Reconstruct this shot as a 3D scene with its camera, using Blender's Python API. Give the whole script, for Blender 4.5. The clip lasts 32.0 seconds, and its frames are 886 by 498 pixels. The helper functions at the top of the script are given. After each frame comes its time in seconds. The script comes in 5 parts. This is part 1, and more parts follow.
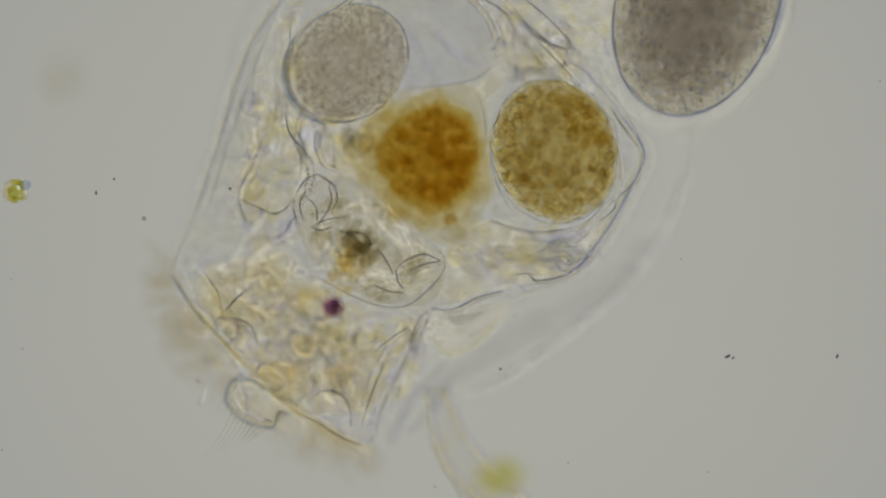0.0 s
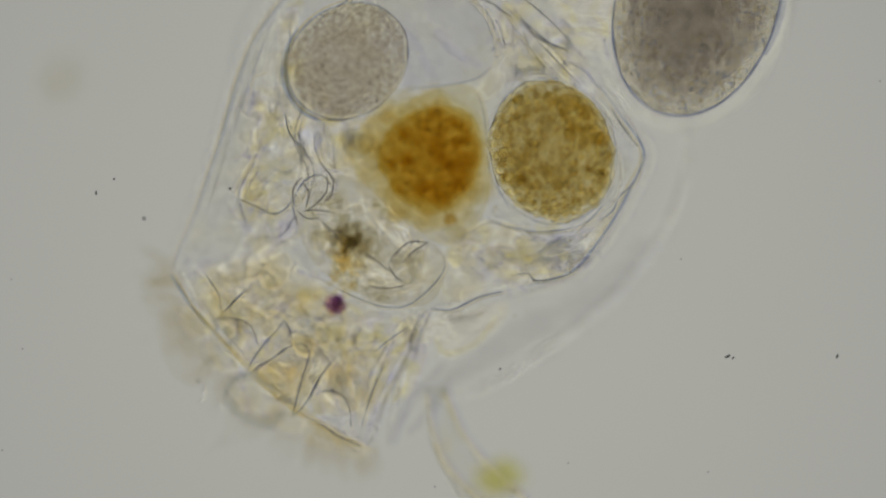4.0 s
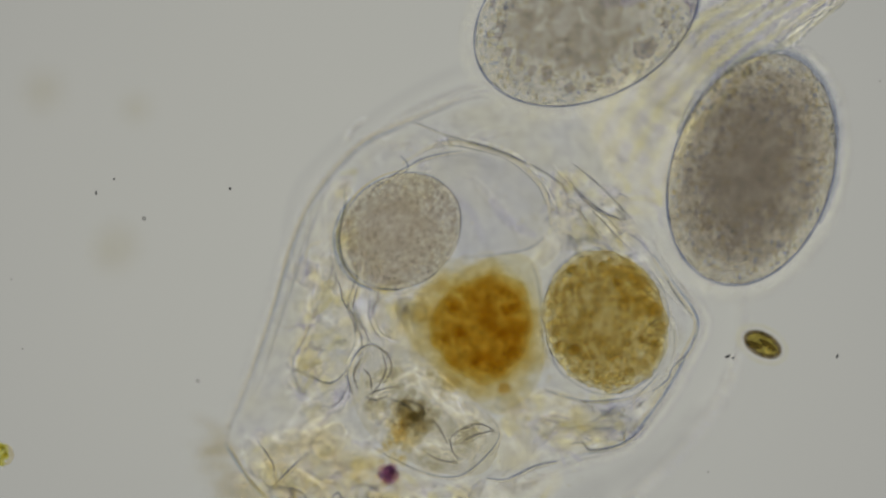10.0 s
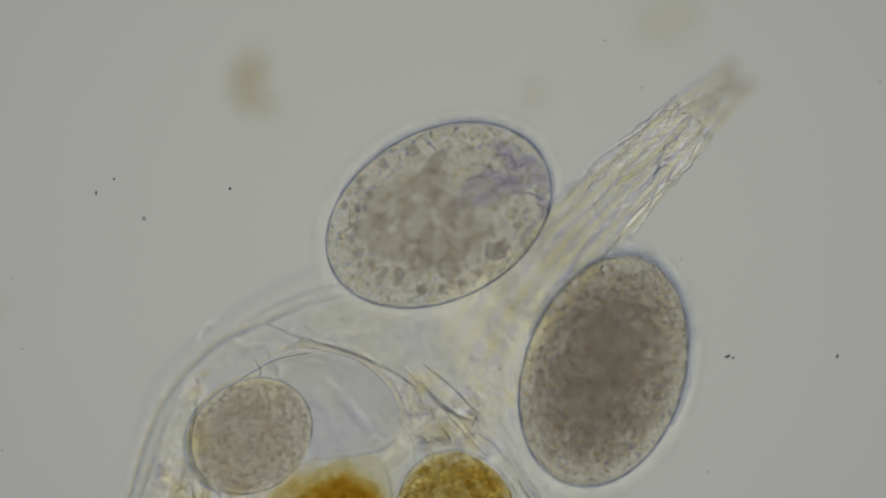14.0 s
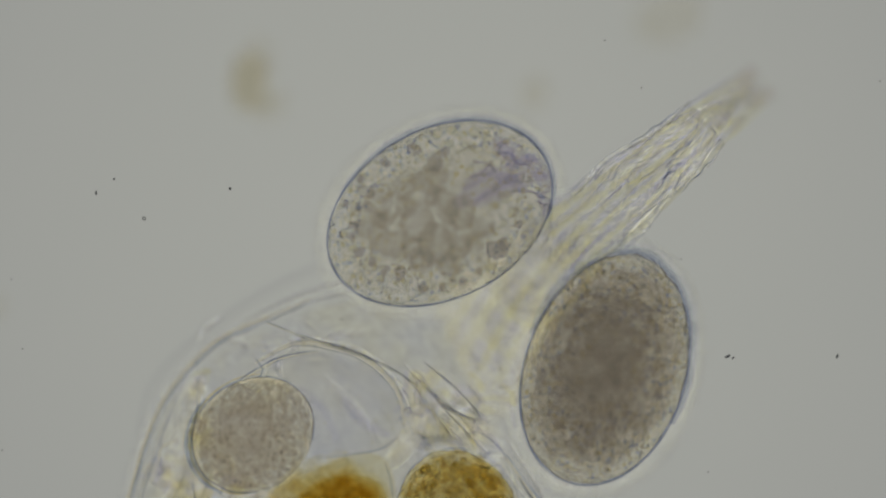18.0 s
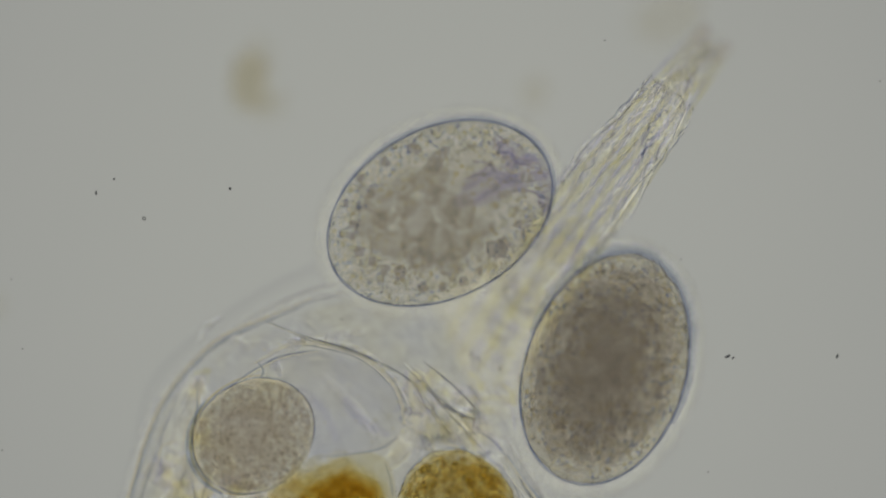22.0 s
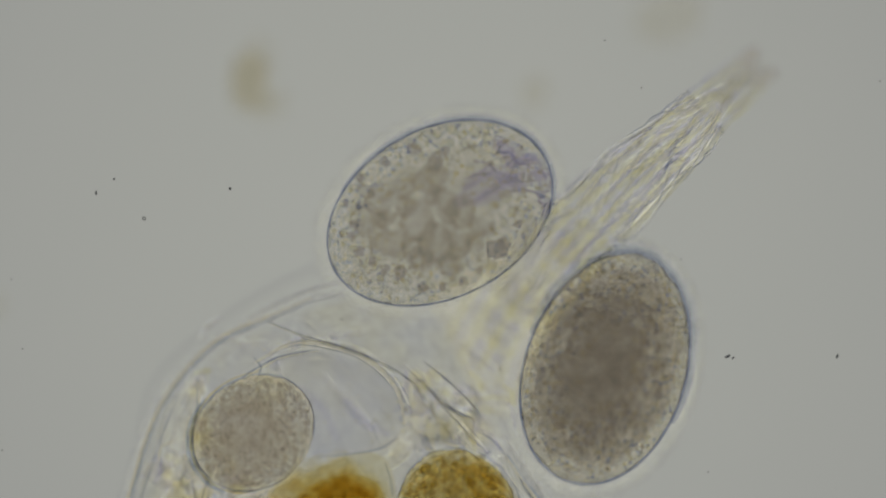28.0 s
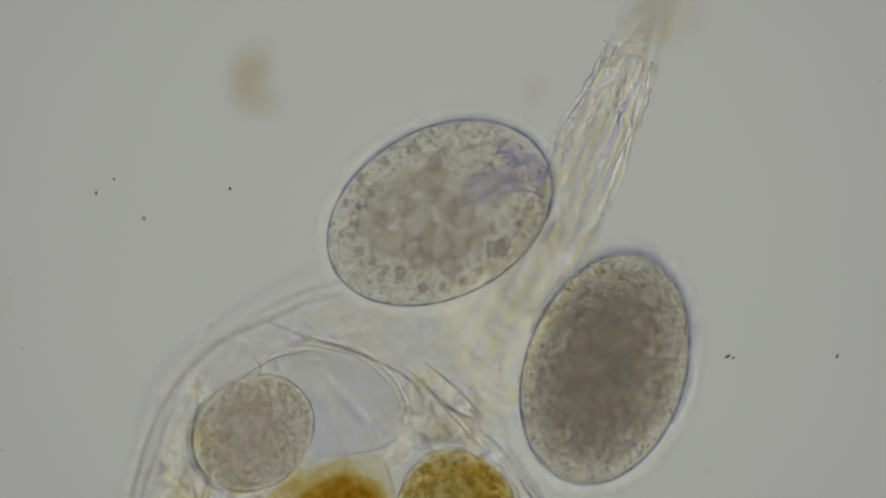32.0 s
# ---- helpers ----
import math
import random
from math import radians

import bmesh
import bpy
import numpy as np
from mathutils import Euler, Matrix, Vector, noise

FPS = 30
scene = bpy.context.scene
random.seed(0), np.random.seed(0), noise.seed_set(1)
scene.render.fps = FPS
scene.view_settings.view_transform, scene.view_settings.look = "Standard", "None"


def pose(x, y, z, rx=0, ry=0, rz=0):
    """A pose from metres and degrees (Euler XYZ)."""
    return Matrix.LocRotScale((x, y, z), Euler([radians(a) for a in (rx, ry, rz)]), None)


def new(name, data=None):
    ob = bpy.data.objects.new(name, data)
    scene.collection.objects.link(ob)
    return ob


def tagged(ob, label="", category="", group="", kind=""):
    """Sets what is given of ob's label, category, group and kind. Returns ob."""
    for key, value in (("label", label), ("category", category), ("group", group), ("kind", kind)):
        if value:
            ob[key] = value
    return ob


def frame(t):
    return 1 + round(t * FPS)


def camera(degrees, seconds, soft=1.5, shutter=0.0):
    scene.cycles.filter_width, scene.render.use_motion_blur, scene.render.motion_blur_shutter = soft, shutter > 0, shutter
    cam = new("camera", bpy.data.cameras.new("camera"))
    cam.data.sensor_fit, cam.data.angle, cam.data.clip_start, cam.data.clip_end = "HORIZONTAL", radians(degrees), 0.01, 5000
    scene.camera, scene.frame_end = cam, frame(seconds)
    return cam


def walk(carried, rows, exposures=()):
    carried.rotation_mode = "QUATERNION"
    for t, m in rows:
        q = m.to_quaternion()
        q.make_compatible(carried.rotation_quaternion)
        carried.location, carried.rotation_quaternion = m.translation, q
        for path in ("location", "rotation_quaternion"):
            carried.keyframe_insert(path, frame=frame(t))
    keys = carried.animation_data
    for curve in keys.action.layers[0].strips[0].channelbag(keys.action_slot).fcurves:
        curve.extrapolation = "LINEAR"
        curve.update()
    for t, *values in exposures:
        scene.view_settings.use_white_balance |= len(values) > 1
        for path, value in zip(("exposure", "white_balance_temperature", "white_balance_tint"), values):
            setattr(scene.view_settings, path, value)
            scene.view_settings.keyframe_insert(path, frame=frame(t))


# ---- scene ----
# A drop of pond water under a bright-field microscope, enlarged 10 000 : 1 (one metre here is a tenth of a millimetre there).
# U is one division of the eyepiece graticule, 0.28 micrometres; the field is 1568 x 882 divisions.
# The microscope's camera stands still and looks straight down; the stage carries the specimen through the field.
U = 0.0028
FIELD = 4.0
EYE = 784 * U / math.tan(radians(FIELD / 2))
cam = camera(FIELD, 32.0, 2.2)
cam.data.dof.use_dof = True
cam.data.dof.focus_distance = EYE
cam.data.dof.aperture_fstop = 0.5 * cam.data.lens * 0.001 / (0.10 * EYE)
walk(cam, [(0, pose(0, 0, EYE)), (32, pose(0, 0, EYE))], [(0, 0.04, 6500, 11), (10, 0.03, 6480, 11), (10.9, -0.12, 6390, 10), (12.5, -0.13, 6370, 10), (13.4, -0.10, 6370, 10), (32, -0.10, 6370, 10)])
scene.cycles.transparent_max_bounces = 256
scene.cycles.max_bounces = 40
scene.cycles.transmission_bounces = 40

# ---- world: the dim room round the microscope ----
world = bpy.data.worlds.new("dim_room")
scene.world = world
world.use_nodes = True
world.node_tree.nodes["Background"].inputs[0].default_value = (0.5, 0.5, 0.48, 1)
world.node_tree.nodes["Background"].inputs[1].default_value = 0.06


def P(x, y, z=0.0):
    """A place of the specimen, in divisions of the graticule, with the stage at rest."""
    return Vector(((x - 784) * U, (441 - y) * U, z * U))


# ---- materials ----
class Nodes:
    def __init__(self, name):
        self.mat = bpy.data.materials.new(name)
        self.mat.use_nodes = True
        self.tree = self.mat.node_tree
        self.tree.nodes.clear()
        self.coord = self.add("ShaderNodeTexCoord")

    def add(self, kind, **values):
        node = self.tree.nodes.new(kind)
        for key, value in values.items():
            node.inputs[key.replace("_", " ")].default_value = value
        return node

    def link(self, a, b):
        self.tree.links.new(a, b)

    def noise(self, size, detail=4.0, rough=0.6, distortion=0.0):
        """Noise with grains of about size divisions."""
        node = self.add("ShaderNodeTexNoise", Scale=1.0 / (size * U), Detail=detail, Roughness=rough, Distortion=distortion)
        self.link(self.coord.outputs["Object"], node.inputs["Vector"])
        return node.outputs["Fac"]

    def cells(self, size, feature="F1"):
        node = self.add("ShaderNodeTexVoronoi", Scale=1.0 / (size * U))
        node.feature = feature
        self.link(self.coord.outputs["Object"], node.inputs["Vector"])
        return node.outputs["Distance"]

    def ramp(self, fac, stops):
        node = self.add("ShaderNodeValToRGB")
        e = node.color_ramp.elements
        while len(e) < len(stops):
            e.new(0.5)
        for k, (pos, col) in enumerate(stops):
            e[k].position, e[k].color = pos, (*col, 1)
        self.link(fac, node.inputs["Fac"])
        return node.outputs["Color"]

    def times(self, a, b):
        node = self.tree.nodes.new("ShaderNodeMix")
        node.data_type, node.blend_type = "RGBA", "MULTIPLY"
        node.inputs["Factor"].default_value = 1.0
        self.link(a, node.inputs["A"])
        self.link(b, node.inputs["B"])
        return node.outputs["Result"]

    def bump(self, height, strength, distance):
        node = self.add("ShaderNodeBump", Strength=strength, Distance=distance * U)
        self.link(height, node.inputs["Height"])
        return node.outputs["Normal"]

    def done(self, shader):
        out = self.add("ShaderNodeOutputMaterial")
        self.link(shader, out.inputs["Surface"])
        return self.mat


def stain(name, dark, light, grain, patch, spread=0.16, body=0.0):
    """Stained tissue that lets light through: grains on larger patches. body: the share of light that it scatters."""
    n = Nodes(name)
    mid = [(a + b) / 2 for a, b in zip(dark, light)]
    c1 = n.ramp(n.noise(grain, 3.0, 0.65), [(0.5 - spread, dark), (0.5, mid), (0.5 + spread, light)])
    soft = [0.78 + 0.22 * v for v in mid]
    c2 = n.ramp(n.noise(patch, 2.0, 0.5), [(0.35, soft), (0.62, (1, 1, 1))])
    colour = n.times(c1, c2)
    clear = n.add("ShaderNodeBsdfTransparent")
    n.link(colour, clear.inputs["Color"])
    if body <= 0:
        return n.done(clear.outputs[0])
    soft_light = n.add("ShaderNodeBsdfTranslucent")
    n.link(colour, soft_light.inputs["Color"])
    mix = n.add("ShaderNodeMixShader", Fac=body)
    n.link(clear.outputs[0], mix.inputs[1])
    n.link(soft_light.outputs[0], mix.inputs[2])
    return n.done(mix.outputs[0])


def jelly(name, tint, ior, grain=0.0, relief=0.0, tint2=None):
    """Clear living matter that bends the light a little, with fine relief."""
    n = Nodes(name)
    node = n.add("ShaderNodeBsdfRefraction", Roughness=0.0, IOR=ior)
    node.inputs["Color"].default_value = (*tint, 1)
    if tint2:
        n.link(n.ramp(n.noise(max(grain, 8) * 2.2, 3.0), [(0.38, tint), (0.6, tint2)]), node.inputs["Color"])
    if relief:
        n.link(n.bump(n.noise(grain, 3.0, 0.55), 1.0, relief), node.inputs["Normal"])
    return n.done(node.outputs[0])


def tone(base, swing):
    """Dark and light ends of a stain round its mean."""
    return [max(0.0, v - swing * (1.6 - v)) for v in base], [min(1.0, v + swing * (1.3 - v)) for v in base]


M_NECK = jelly("neck_skin", (0.99, 0.98, 0.935), 1.10, 9, 9.0, (1.0, 0.995, 0.97))
M_SHELL_SHADE = stain("shell_shade", (0.83, 0.845, 0.90), (0.92, 0.93, 0.96), 50, 120)
M_BLUE_SOFT = stain("pale_lavender_strand", (0.952, 0.950, 0.995), (0.985, 0.985, 1.0), 30, 90)
M_STRAW_SOFT = stain("pale_straw_strand", (1.0, 0.990, 0.925), (1.0, 0.998, 0.975), 30, 90)
M_SHELL = jelly("egg_shell", (0.985, 0.985, 0.98), 1.012, 60, 0.4)
M_MOTTLE = jelly("mottled_tissue", (0.995, 0.975, 0.90), 1.09, 30, 24.0, (0.975, 0.98, 1.0))
M_MOTTLE_FINE = jelly("fine_mottled_tissue", (0.965, 0.955, 0.91), 1.06, 22, 13.0, (0.995, 0.985, 0.955))
M_MOTTLE_WIDE = jelly("wide_mottled_tissue", (1.0, 0.992, 0.955), 1.05, 44, 20.0, (0.99, 0.99, 1.0))
M_SPARKLE_SOFT = jelly("clouded_skin", (0.965, 0.955, 0.915), 1.012, 14, 14.0, (0.98, 0.975, 0.965))
M_SPARKLE_EGG = jelly("granular_yolk", (0.945, 0.922, 0.86), 1.012, 6, 10.0, (0.975, 0.962, 0.925))
M_SHELL_THIN = jelly("thin_egg_shell", (0.99, 0.99, 0.985), 1.003, 60, 0.4)
M_SPARKLE_OLIVE = jelly("granular_olive_skin", (0.925, 0.89, 0.74), 1.012, 10, 9.0, (0.97, 0.945, 0.83))
M_DEBRIS_FAINT = stain("pale_flock", (0.988, 0.985, 0.975), (0.998, 0.997, 0.992), 14, 40)
M_YOLK_DARK = stain("dense_yolk", *tone((0.983, 0.981, 0.9805), 0.030), 7, 60)
M_YOLK_DEEP = stain("deep_yolk", *tone((0.9915, 0.9898, 0.9885), 0.008), 20, 70)
M_YOLK_PALE = stain("clouded_yolk", *tone((0.9895, 0.9882, 0.9855), 0.03), 12, 70)
M_YOLK_MASS = stain("yolk_mass", (0.972, 0.969, 0.967), (0.986, 0.984, 0.982), 18, 120)
M_YOLK_HAZE = stain("yolk_haze", (0.976, 0.973, 0.967), (0.994, 0.991, 0.987), 30, 90)
M_YOLK_LOBE = stain("yolk_lobe", (0.892, 0.882, 0.868), (0.970, 0.963, 0.952), 12, 60)
M_EMBRYO_LINE = stain("violet_line", (0.80, 0.78, 0.86), (0.93, 0.92, 0.96), 22, 60)
M_GRAIN = jelly("yolk_grain", (0.97, 0.965, 0.93), 1.035)
M_OVUM = stain("ovum_plasm", *tone((0.971, 0.967, 0.961), 0.012), 9, 60)
M_OVUM_DEEP = stain("ovum_body", (0.970, 0.963, 0.958), (0.985, 0.979, 0.974), 30, 90)
M_GLAND_DEEP = stain("gland_body", (0.958, 0.94, 0.885), (0.98, 0.967, 0.92), 40, 90)
M_STOMACH = stain("brown_stomach", *tone((0.9835, 0.967, 0.903), 0.006), 20, 50)
M_STOMACH_BASE = stain("brown_food", (0.968, 0.945, 0.86), (0.99, 0.975, 0.92), 18, 50)
M_AMBER_LINE = stain("amber_edge_fringe", (0.93, 0.88, 0.72), (0.985, 0.965, 0.88), 26, 90)
M_WALL = stain("pale_yellow_wall", (0.955, 0.935, 0.84), (1.0, 0.99, 0.93), 12, 60)
M_GLAND = stain("olive_gland", *tone((0.971, 0.957, 0.908), 0.015), 9, 60)
M_GLOBULE = jelly("oil_globule", (0.972, 0.955, 0.85), 1.045)
M_TISSUE = jelly("clear_tissue", (0.985, 0.97, 0.90), 1.026, 24, 6.0, (0.98, 0.985, 1.0))
M_TISSUE_SOFT = jelly("soft_tissue", (0.98, 0.975, 0.95), 1.018, 30, 6.0, (1.0, 0.995, 0.98))
M_LORICA = jelly("lorica_shell", (0.998, 0.996, 0.988), 1.004, 26, 9.0, (1.0, 1.0, 0.995))
M_FOLD = jelly("membrane_fold", (0.995, 0.995, 0.985), 1.05)
M_LINE = stain("thick_membrane", (0.64, 0.67, 0.76), (0.98, 0.98, 0.985), 26, 90)
M_MUSCLE = jelly("muscle_fibre", (1.0, 0.99, 0.95), 1.07)
M_EYE = stain("red_purple_pigment", (0.90, 0.85, 0.905), (0.96, 0.925, 0.965), 12, 30)
M_ROD = stain("hard_jaw_rod", (0.60, 0.60, 0.62), (0.84, 0.83, 0.82), 12, 30)
M_JAW = stain("grey_brown_jaw", (0.918, 0.908, 0.875), (0.985, 0.978, 0.955), 8, 30)
M_AMBER = stain("amber_spot", (0.86, 0.74, 0.46), (0.99, 0.94, 0.76), 8, 30)
M_CILIA_HAZE = stain("cilia_haze", (0.978, 0.970, 0.948), (0.996, 0.99, 0.978), 14, 40)
M_CILIA = stain("cilia", (0.93, 0.91, 0.85), (0.99, 0.98, 0.95), 30, 60)
M_GREEN = stain("chlorophyll", (0.91, 0.90, 0.62), (1.0, 0.985, 0.80), 8, 20)
M_PLASTID = stain("brown_plastid", (0.55, 0.49, 0.22), (0.85, 0.79, 0.45), 9, 26)
M_VALVE_RIM = stain("brown_rim", (0.52, 0.47, 0.40), (0.74, 0.69, 0.60), 10, 26)
M_DEBRIS = stain("brown_flock", (0.965, 0.956, 0.928), (0.995, 0.99, 0.972), 14, 40)
M_ALGAL = stain("green_flock", (0.965, 0.965, 0.84), (0.995, 0.99, 0.94), 14, 40)
M_YELLOW_FAINT = stain("faint_yellow", (0.988, 0.979, 0.945), (1.0, 0.996, 0.982), 16, 40)
M_AMBER_FAINT = stain("faint_amber", (0.990, 0.978, 0.950), (1.0, 0.997, 0.985), 16, 40)
M_GREY_FAINT = stain("faint_grey", (0.95, 0.945, 0.92), (0.995, 0.99, 0.975), 10, 40)
M_AMBER_SOFT = stain("amber_haze", (0.978, 0.952, 0.865), (1.0, 0.985, 0.935), 12, 30)
M_FINE = stain("fine_dark_grain", (0.89, 0.88, 0.88), (0.975, 0.97, 0.96), 14, 40)
M_FINE_GREY = stain("fine_grey_grain", (0.89, 0.885, 0.88), (0.985, 0.98, 0.965), 14, 40)
M_FINE_OLIVE = stain("fine_olive_grain", (0.90, 0.86, 0.76), (0.985, 0.97, 0.91), 9, 30)
M_FINE_YELLOW = stain("fine_yellow_grain", (0.95, 0.93, 0.85), (1.0, 0.99, 0.945), 14, 40)
M_FINE_BLUE = stain("fine_blue_grain", (0.84, 0.87, 0.96), (0.96, 0.97, 1.0), 14, 40)
M_SHARP = stain("sharp_dark_grain", (0.66, 0.66, 0.70), (0.90, 0.89, 0.88), 14, 40)
M_BEADLET = jelly("clear_grain", (1.0, 0.99, 0.94), 1.12)
M_SKIN_LINE = stain("thin_skin", (0.74, 0.77, 0.84), (0.97, 0.97, 0.98), 50, 120)
M_JAW_SOFT = stain("grey_clump", (0.875, 0.865, 0.865), (0.96, 0.95, 0.945), 12, 30)
M_CLUMP = stain("grey_yolk_clump", (0.83, 0.82, 0.835), (0.93, 0.92, 0.92), 12, 30)
M_EMBRYO = stain("violet_fold", (0.90, 0.893, 0.958), (0.965, 0.96, 0.992), 20, 60)
M_OUTLINE = stain("shell_edge", (0.58, 0.62, 0.73), (0.86, 0.87, 0.92), 60, 160)
M_DUST_FAINT = stain("grey_dust", (0.62, 0.62, 0.63), (0.84, 0.84, 0.84), 4, 8)
M_DUST = stain("black_dust", (0.22, 0.22, 0.24), (0.62, 0.62, 0.64), 4, 8)
M_HALO = jelly("halo_jelly", (0.997, 0.997, 0.995), 1.03, 80, 1.0)
M_FLUID = jelly("bladder_fluid", (0.955, 0.958, 0.985), 1.02, 46, 14.0, (0.985, 0.985, 1.0))


def glass():
    n = Nodes("slide_glass")
    clear = n.add("ShaderNodeBsdfTransparent")
    n.link(n.ramp(n.noise(300, 2.0), [(0.3, (0.972, 0.976, 0.97)), (0.7, (0.985, 0.985, 0.98))]), clear.inputs["Color"])
    return n.done(clear.outputs[0])


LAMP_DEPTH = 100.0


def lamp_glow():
    """The condenser's disc behind the field, and round it an added bright ring, bluish at its rim, for highlights."""
    n = Nodes("disc_and_ring_light")
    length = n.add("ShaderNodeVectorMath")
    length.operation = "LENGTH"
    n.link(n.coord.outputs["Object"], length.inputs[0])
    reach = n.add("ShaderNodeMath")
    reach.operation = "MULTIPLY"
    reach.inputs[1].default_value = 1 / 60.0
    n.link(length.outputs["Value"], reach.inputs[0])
    # dims to 0.27 for the vignette; from 0.33 on it is the made-up ring
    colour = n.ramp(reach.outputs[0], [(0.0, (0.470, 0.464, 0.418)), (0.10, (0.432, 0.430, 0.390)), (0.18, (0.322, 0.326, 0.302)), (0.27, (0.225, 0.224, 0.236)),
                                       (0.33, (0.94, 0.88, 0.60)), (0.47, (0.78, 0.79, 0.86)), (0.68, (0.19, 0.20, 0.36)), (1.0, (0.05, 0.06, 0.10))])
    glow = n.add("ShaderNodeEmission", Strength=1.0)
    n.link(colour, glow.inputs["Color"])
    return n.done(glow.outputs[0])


# ---- shapes ----
def mesh_of(name, bm, material, smooth=True):
    data = bpy.data.meshes.new(name)
    bm.normal_update()
    bm.to_mesh(data)
    bm.free()
    data.materials.append(material)
    if smooth:
        data.polygons.foreach_set("use_smooth", [True] * len(data.polygons))
    return data


def part(name, bm, material, parent, label="", at=None):
    """One mesh object under a thing or under a part."""
    ob = new(name, mesh_of(name, bm, material))
    ob.parent = parent
    if at is not None:
        ob.location = at
    if label:
        tagged(ob, label)
    return ob


def thing(name, label, category, group="", at=(0, 0, 0)):
    ob = new(name)
    ob.empty_display_size = 0.01
    ob.location = at
    return tagged(ob, label, category, group)


def blob(centre, radii, turn=0.0, lumps=0.0, size=40.0, fine=4, egg=0.0, bm=None, ragged=0.0):
    """A rounded body: centre a vector, radii in divisions, lumps the unevenness, egg the taper along its length."""
    bm = bm or bmesh.new()
    made = bmesh.ops.create_icosphere(bm, subdivisions=fine, radius=1.0)["verts"]
    spin = Matrix.Rotation(radians(turn), 3, "Z")
    for v in made:
        n = v.co.normalized()
        p = Vector((n.x * radii[0], n.y * radii[1] * (1 - egg * n.x), n.z * radii[2] * (1 - egg * n.x)))
        if lumps:
            p *= 1 + lumps * noise.fractal(p / size + Vector(centre) * 9.1 + Vector((radii[0], 0, 0)), 0.7, 2.1, 3)
        if ragged:
            p += n * ragged * noise.noise(p / 7 + Vector((0, radii[1], radii[0])))
        v.co = Vector(centre) + spin @ p * U
    return bm


def spline(points, steps=8, closed=False):
    """A smooth line through the points."""
    pts = [Vector(p) for p in points]
    n = len(pts)
    out = []
    for i in range(n if closed else n - 1):
        a, b, c, d = (pts[(i + k) % n] if closed else pts[min(max(i + k, 0), n - 1)] for k in (-1, 0, 1, 2))
        for s in range(steps):
            t = s / steps
            out.append(0.5 * (2 * b + (c - a) * t + (2 * a - 5 * b + 4 * c - d) * t * t + (3 * b - a - 3 * c + d) * t ** 3))
    if not closed:
        out.append(pts[-1])
    return out


def tube(points, radius, taper=1.0, sides=8, closed=False, steps=8, bm=None, flat=1.0, spindle=False):
    """A thread along a smooth line; taper: the end's radius over the start's; flat: its height over its width."""
    bm = bm or bmesh.new()
    line = spline(points, steps, closed)
    n = len(line)
    rings = []
    for i, p in enumerate(line):
        a, b = (line[i - 1], line[(i + 1) % n]) if closed else (line[max(i - 1, 0)], line[min(i + 1, n - 1)])
        way = (b - a).normalized()
        side = way.cross(Vector((0, 0, 1)))
        side = side.normalized() if side.length > 1e-6 else Vector((1, 0, 0))
        up = side.cross(way)
        r = radius * U * (1 + (taper - 1) * i / max(n - 1, 1))
        if spindle:
            r *= 0.12 + 0.88 * math.sin(math.pi * (i + 0.3) / n) ** 0.6
        rings.append([bm.verts.new(p + side * (math.cos(k * math.tau / sides) * r) + up * (math.sin(k * math.tau / sides) * r * flat)) for k in range(sides)])
    for i in range(n if closed else n - 1):
        a, b = rings[i], rings[(i + 1) % n]
        for k in range(sides):
            bm.faces.new((a[k], a[(k + 1) % sides], b[(k + 1) % sides], b[k]))
    if not closed:
        bm.faces.new(rings[0][::-1])
        bm.faces.new(rings[-1])
    return bm


def pillow(outline, depth, height, rings=9, steps=6, lumps=0.0, size=50.0, rim=0.0, lens=False):
    """A body with the given outline: it bulges down by depth and up by height (0: open above, like a bowl)."""
    bm = bmesh.new()
    line = spline([P(x, y, rim) for x, y in outline], steps, True)
    centre = sum(line, Vector()) / len(line)

    def sheet(sign, reach, edge=None):
        loops = [edge] if edge else []
        for k in range(1 if edge else 0, rings):
            a = k / rings * math.pi / 2
            shrink, rise = (1 - k / rings, (1 - (1 - k / rings) ** 2) ** 2) if lens else (math.cos(a), math.sin(a))
            row = []
            for p in line:
                q = centre + (p - centre) * shrink
                q.z += sign * reach * U * rise
                if lumps and k:
                    q.z += lumps * U * noise.noise(q / (size * U))
                row.append(bm.verts.new(q))
            loops.append(row)
        pole = bm.verts.new(centre + Vector((0, 0, sign * reach * U)))
        n = len(line)
        for a, b in zip(loops, loops[1:]):
            for k in range(n):
                f = (a[k], a[(k + 1) % n], b[(k + 1) % n], b[k])
                bm.faces.new(f if sign > 0 else f[::-1])
        for k in range(n):
            f = (loops[-1][k], loops[-1][(k + 1) % n], pole)
            bm.faces.new(f if sign > 0 else f[::-1])
        return loops[0]

    edge = sheet(-1, depth)
    if height:
        sheet(1, height, None if lens else edge)
    bmesh.ops.recalc_face_normals(bm, faces=bm.faces[:])
    return bm


def ball(fine):
    bm = bmesh.new()
    bmesh.ops.create_icosphere(bm, subdivisions=fine, radius=1.0)
    bm.verts.index_update()
    shape = [v.co.copy() for v in bm.verts], [[v.index for v in f.verts] for f in bm.faces]
    bm.free()
    return shape


BALL, BEAD = ball(2), ball(1)


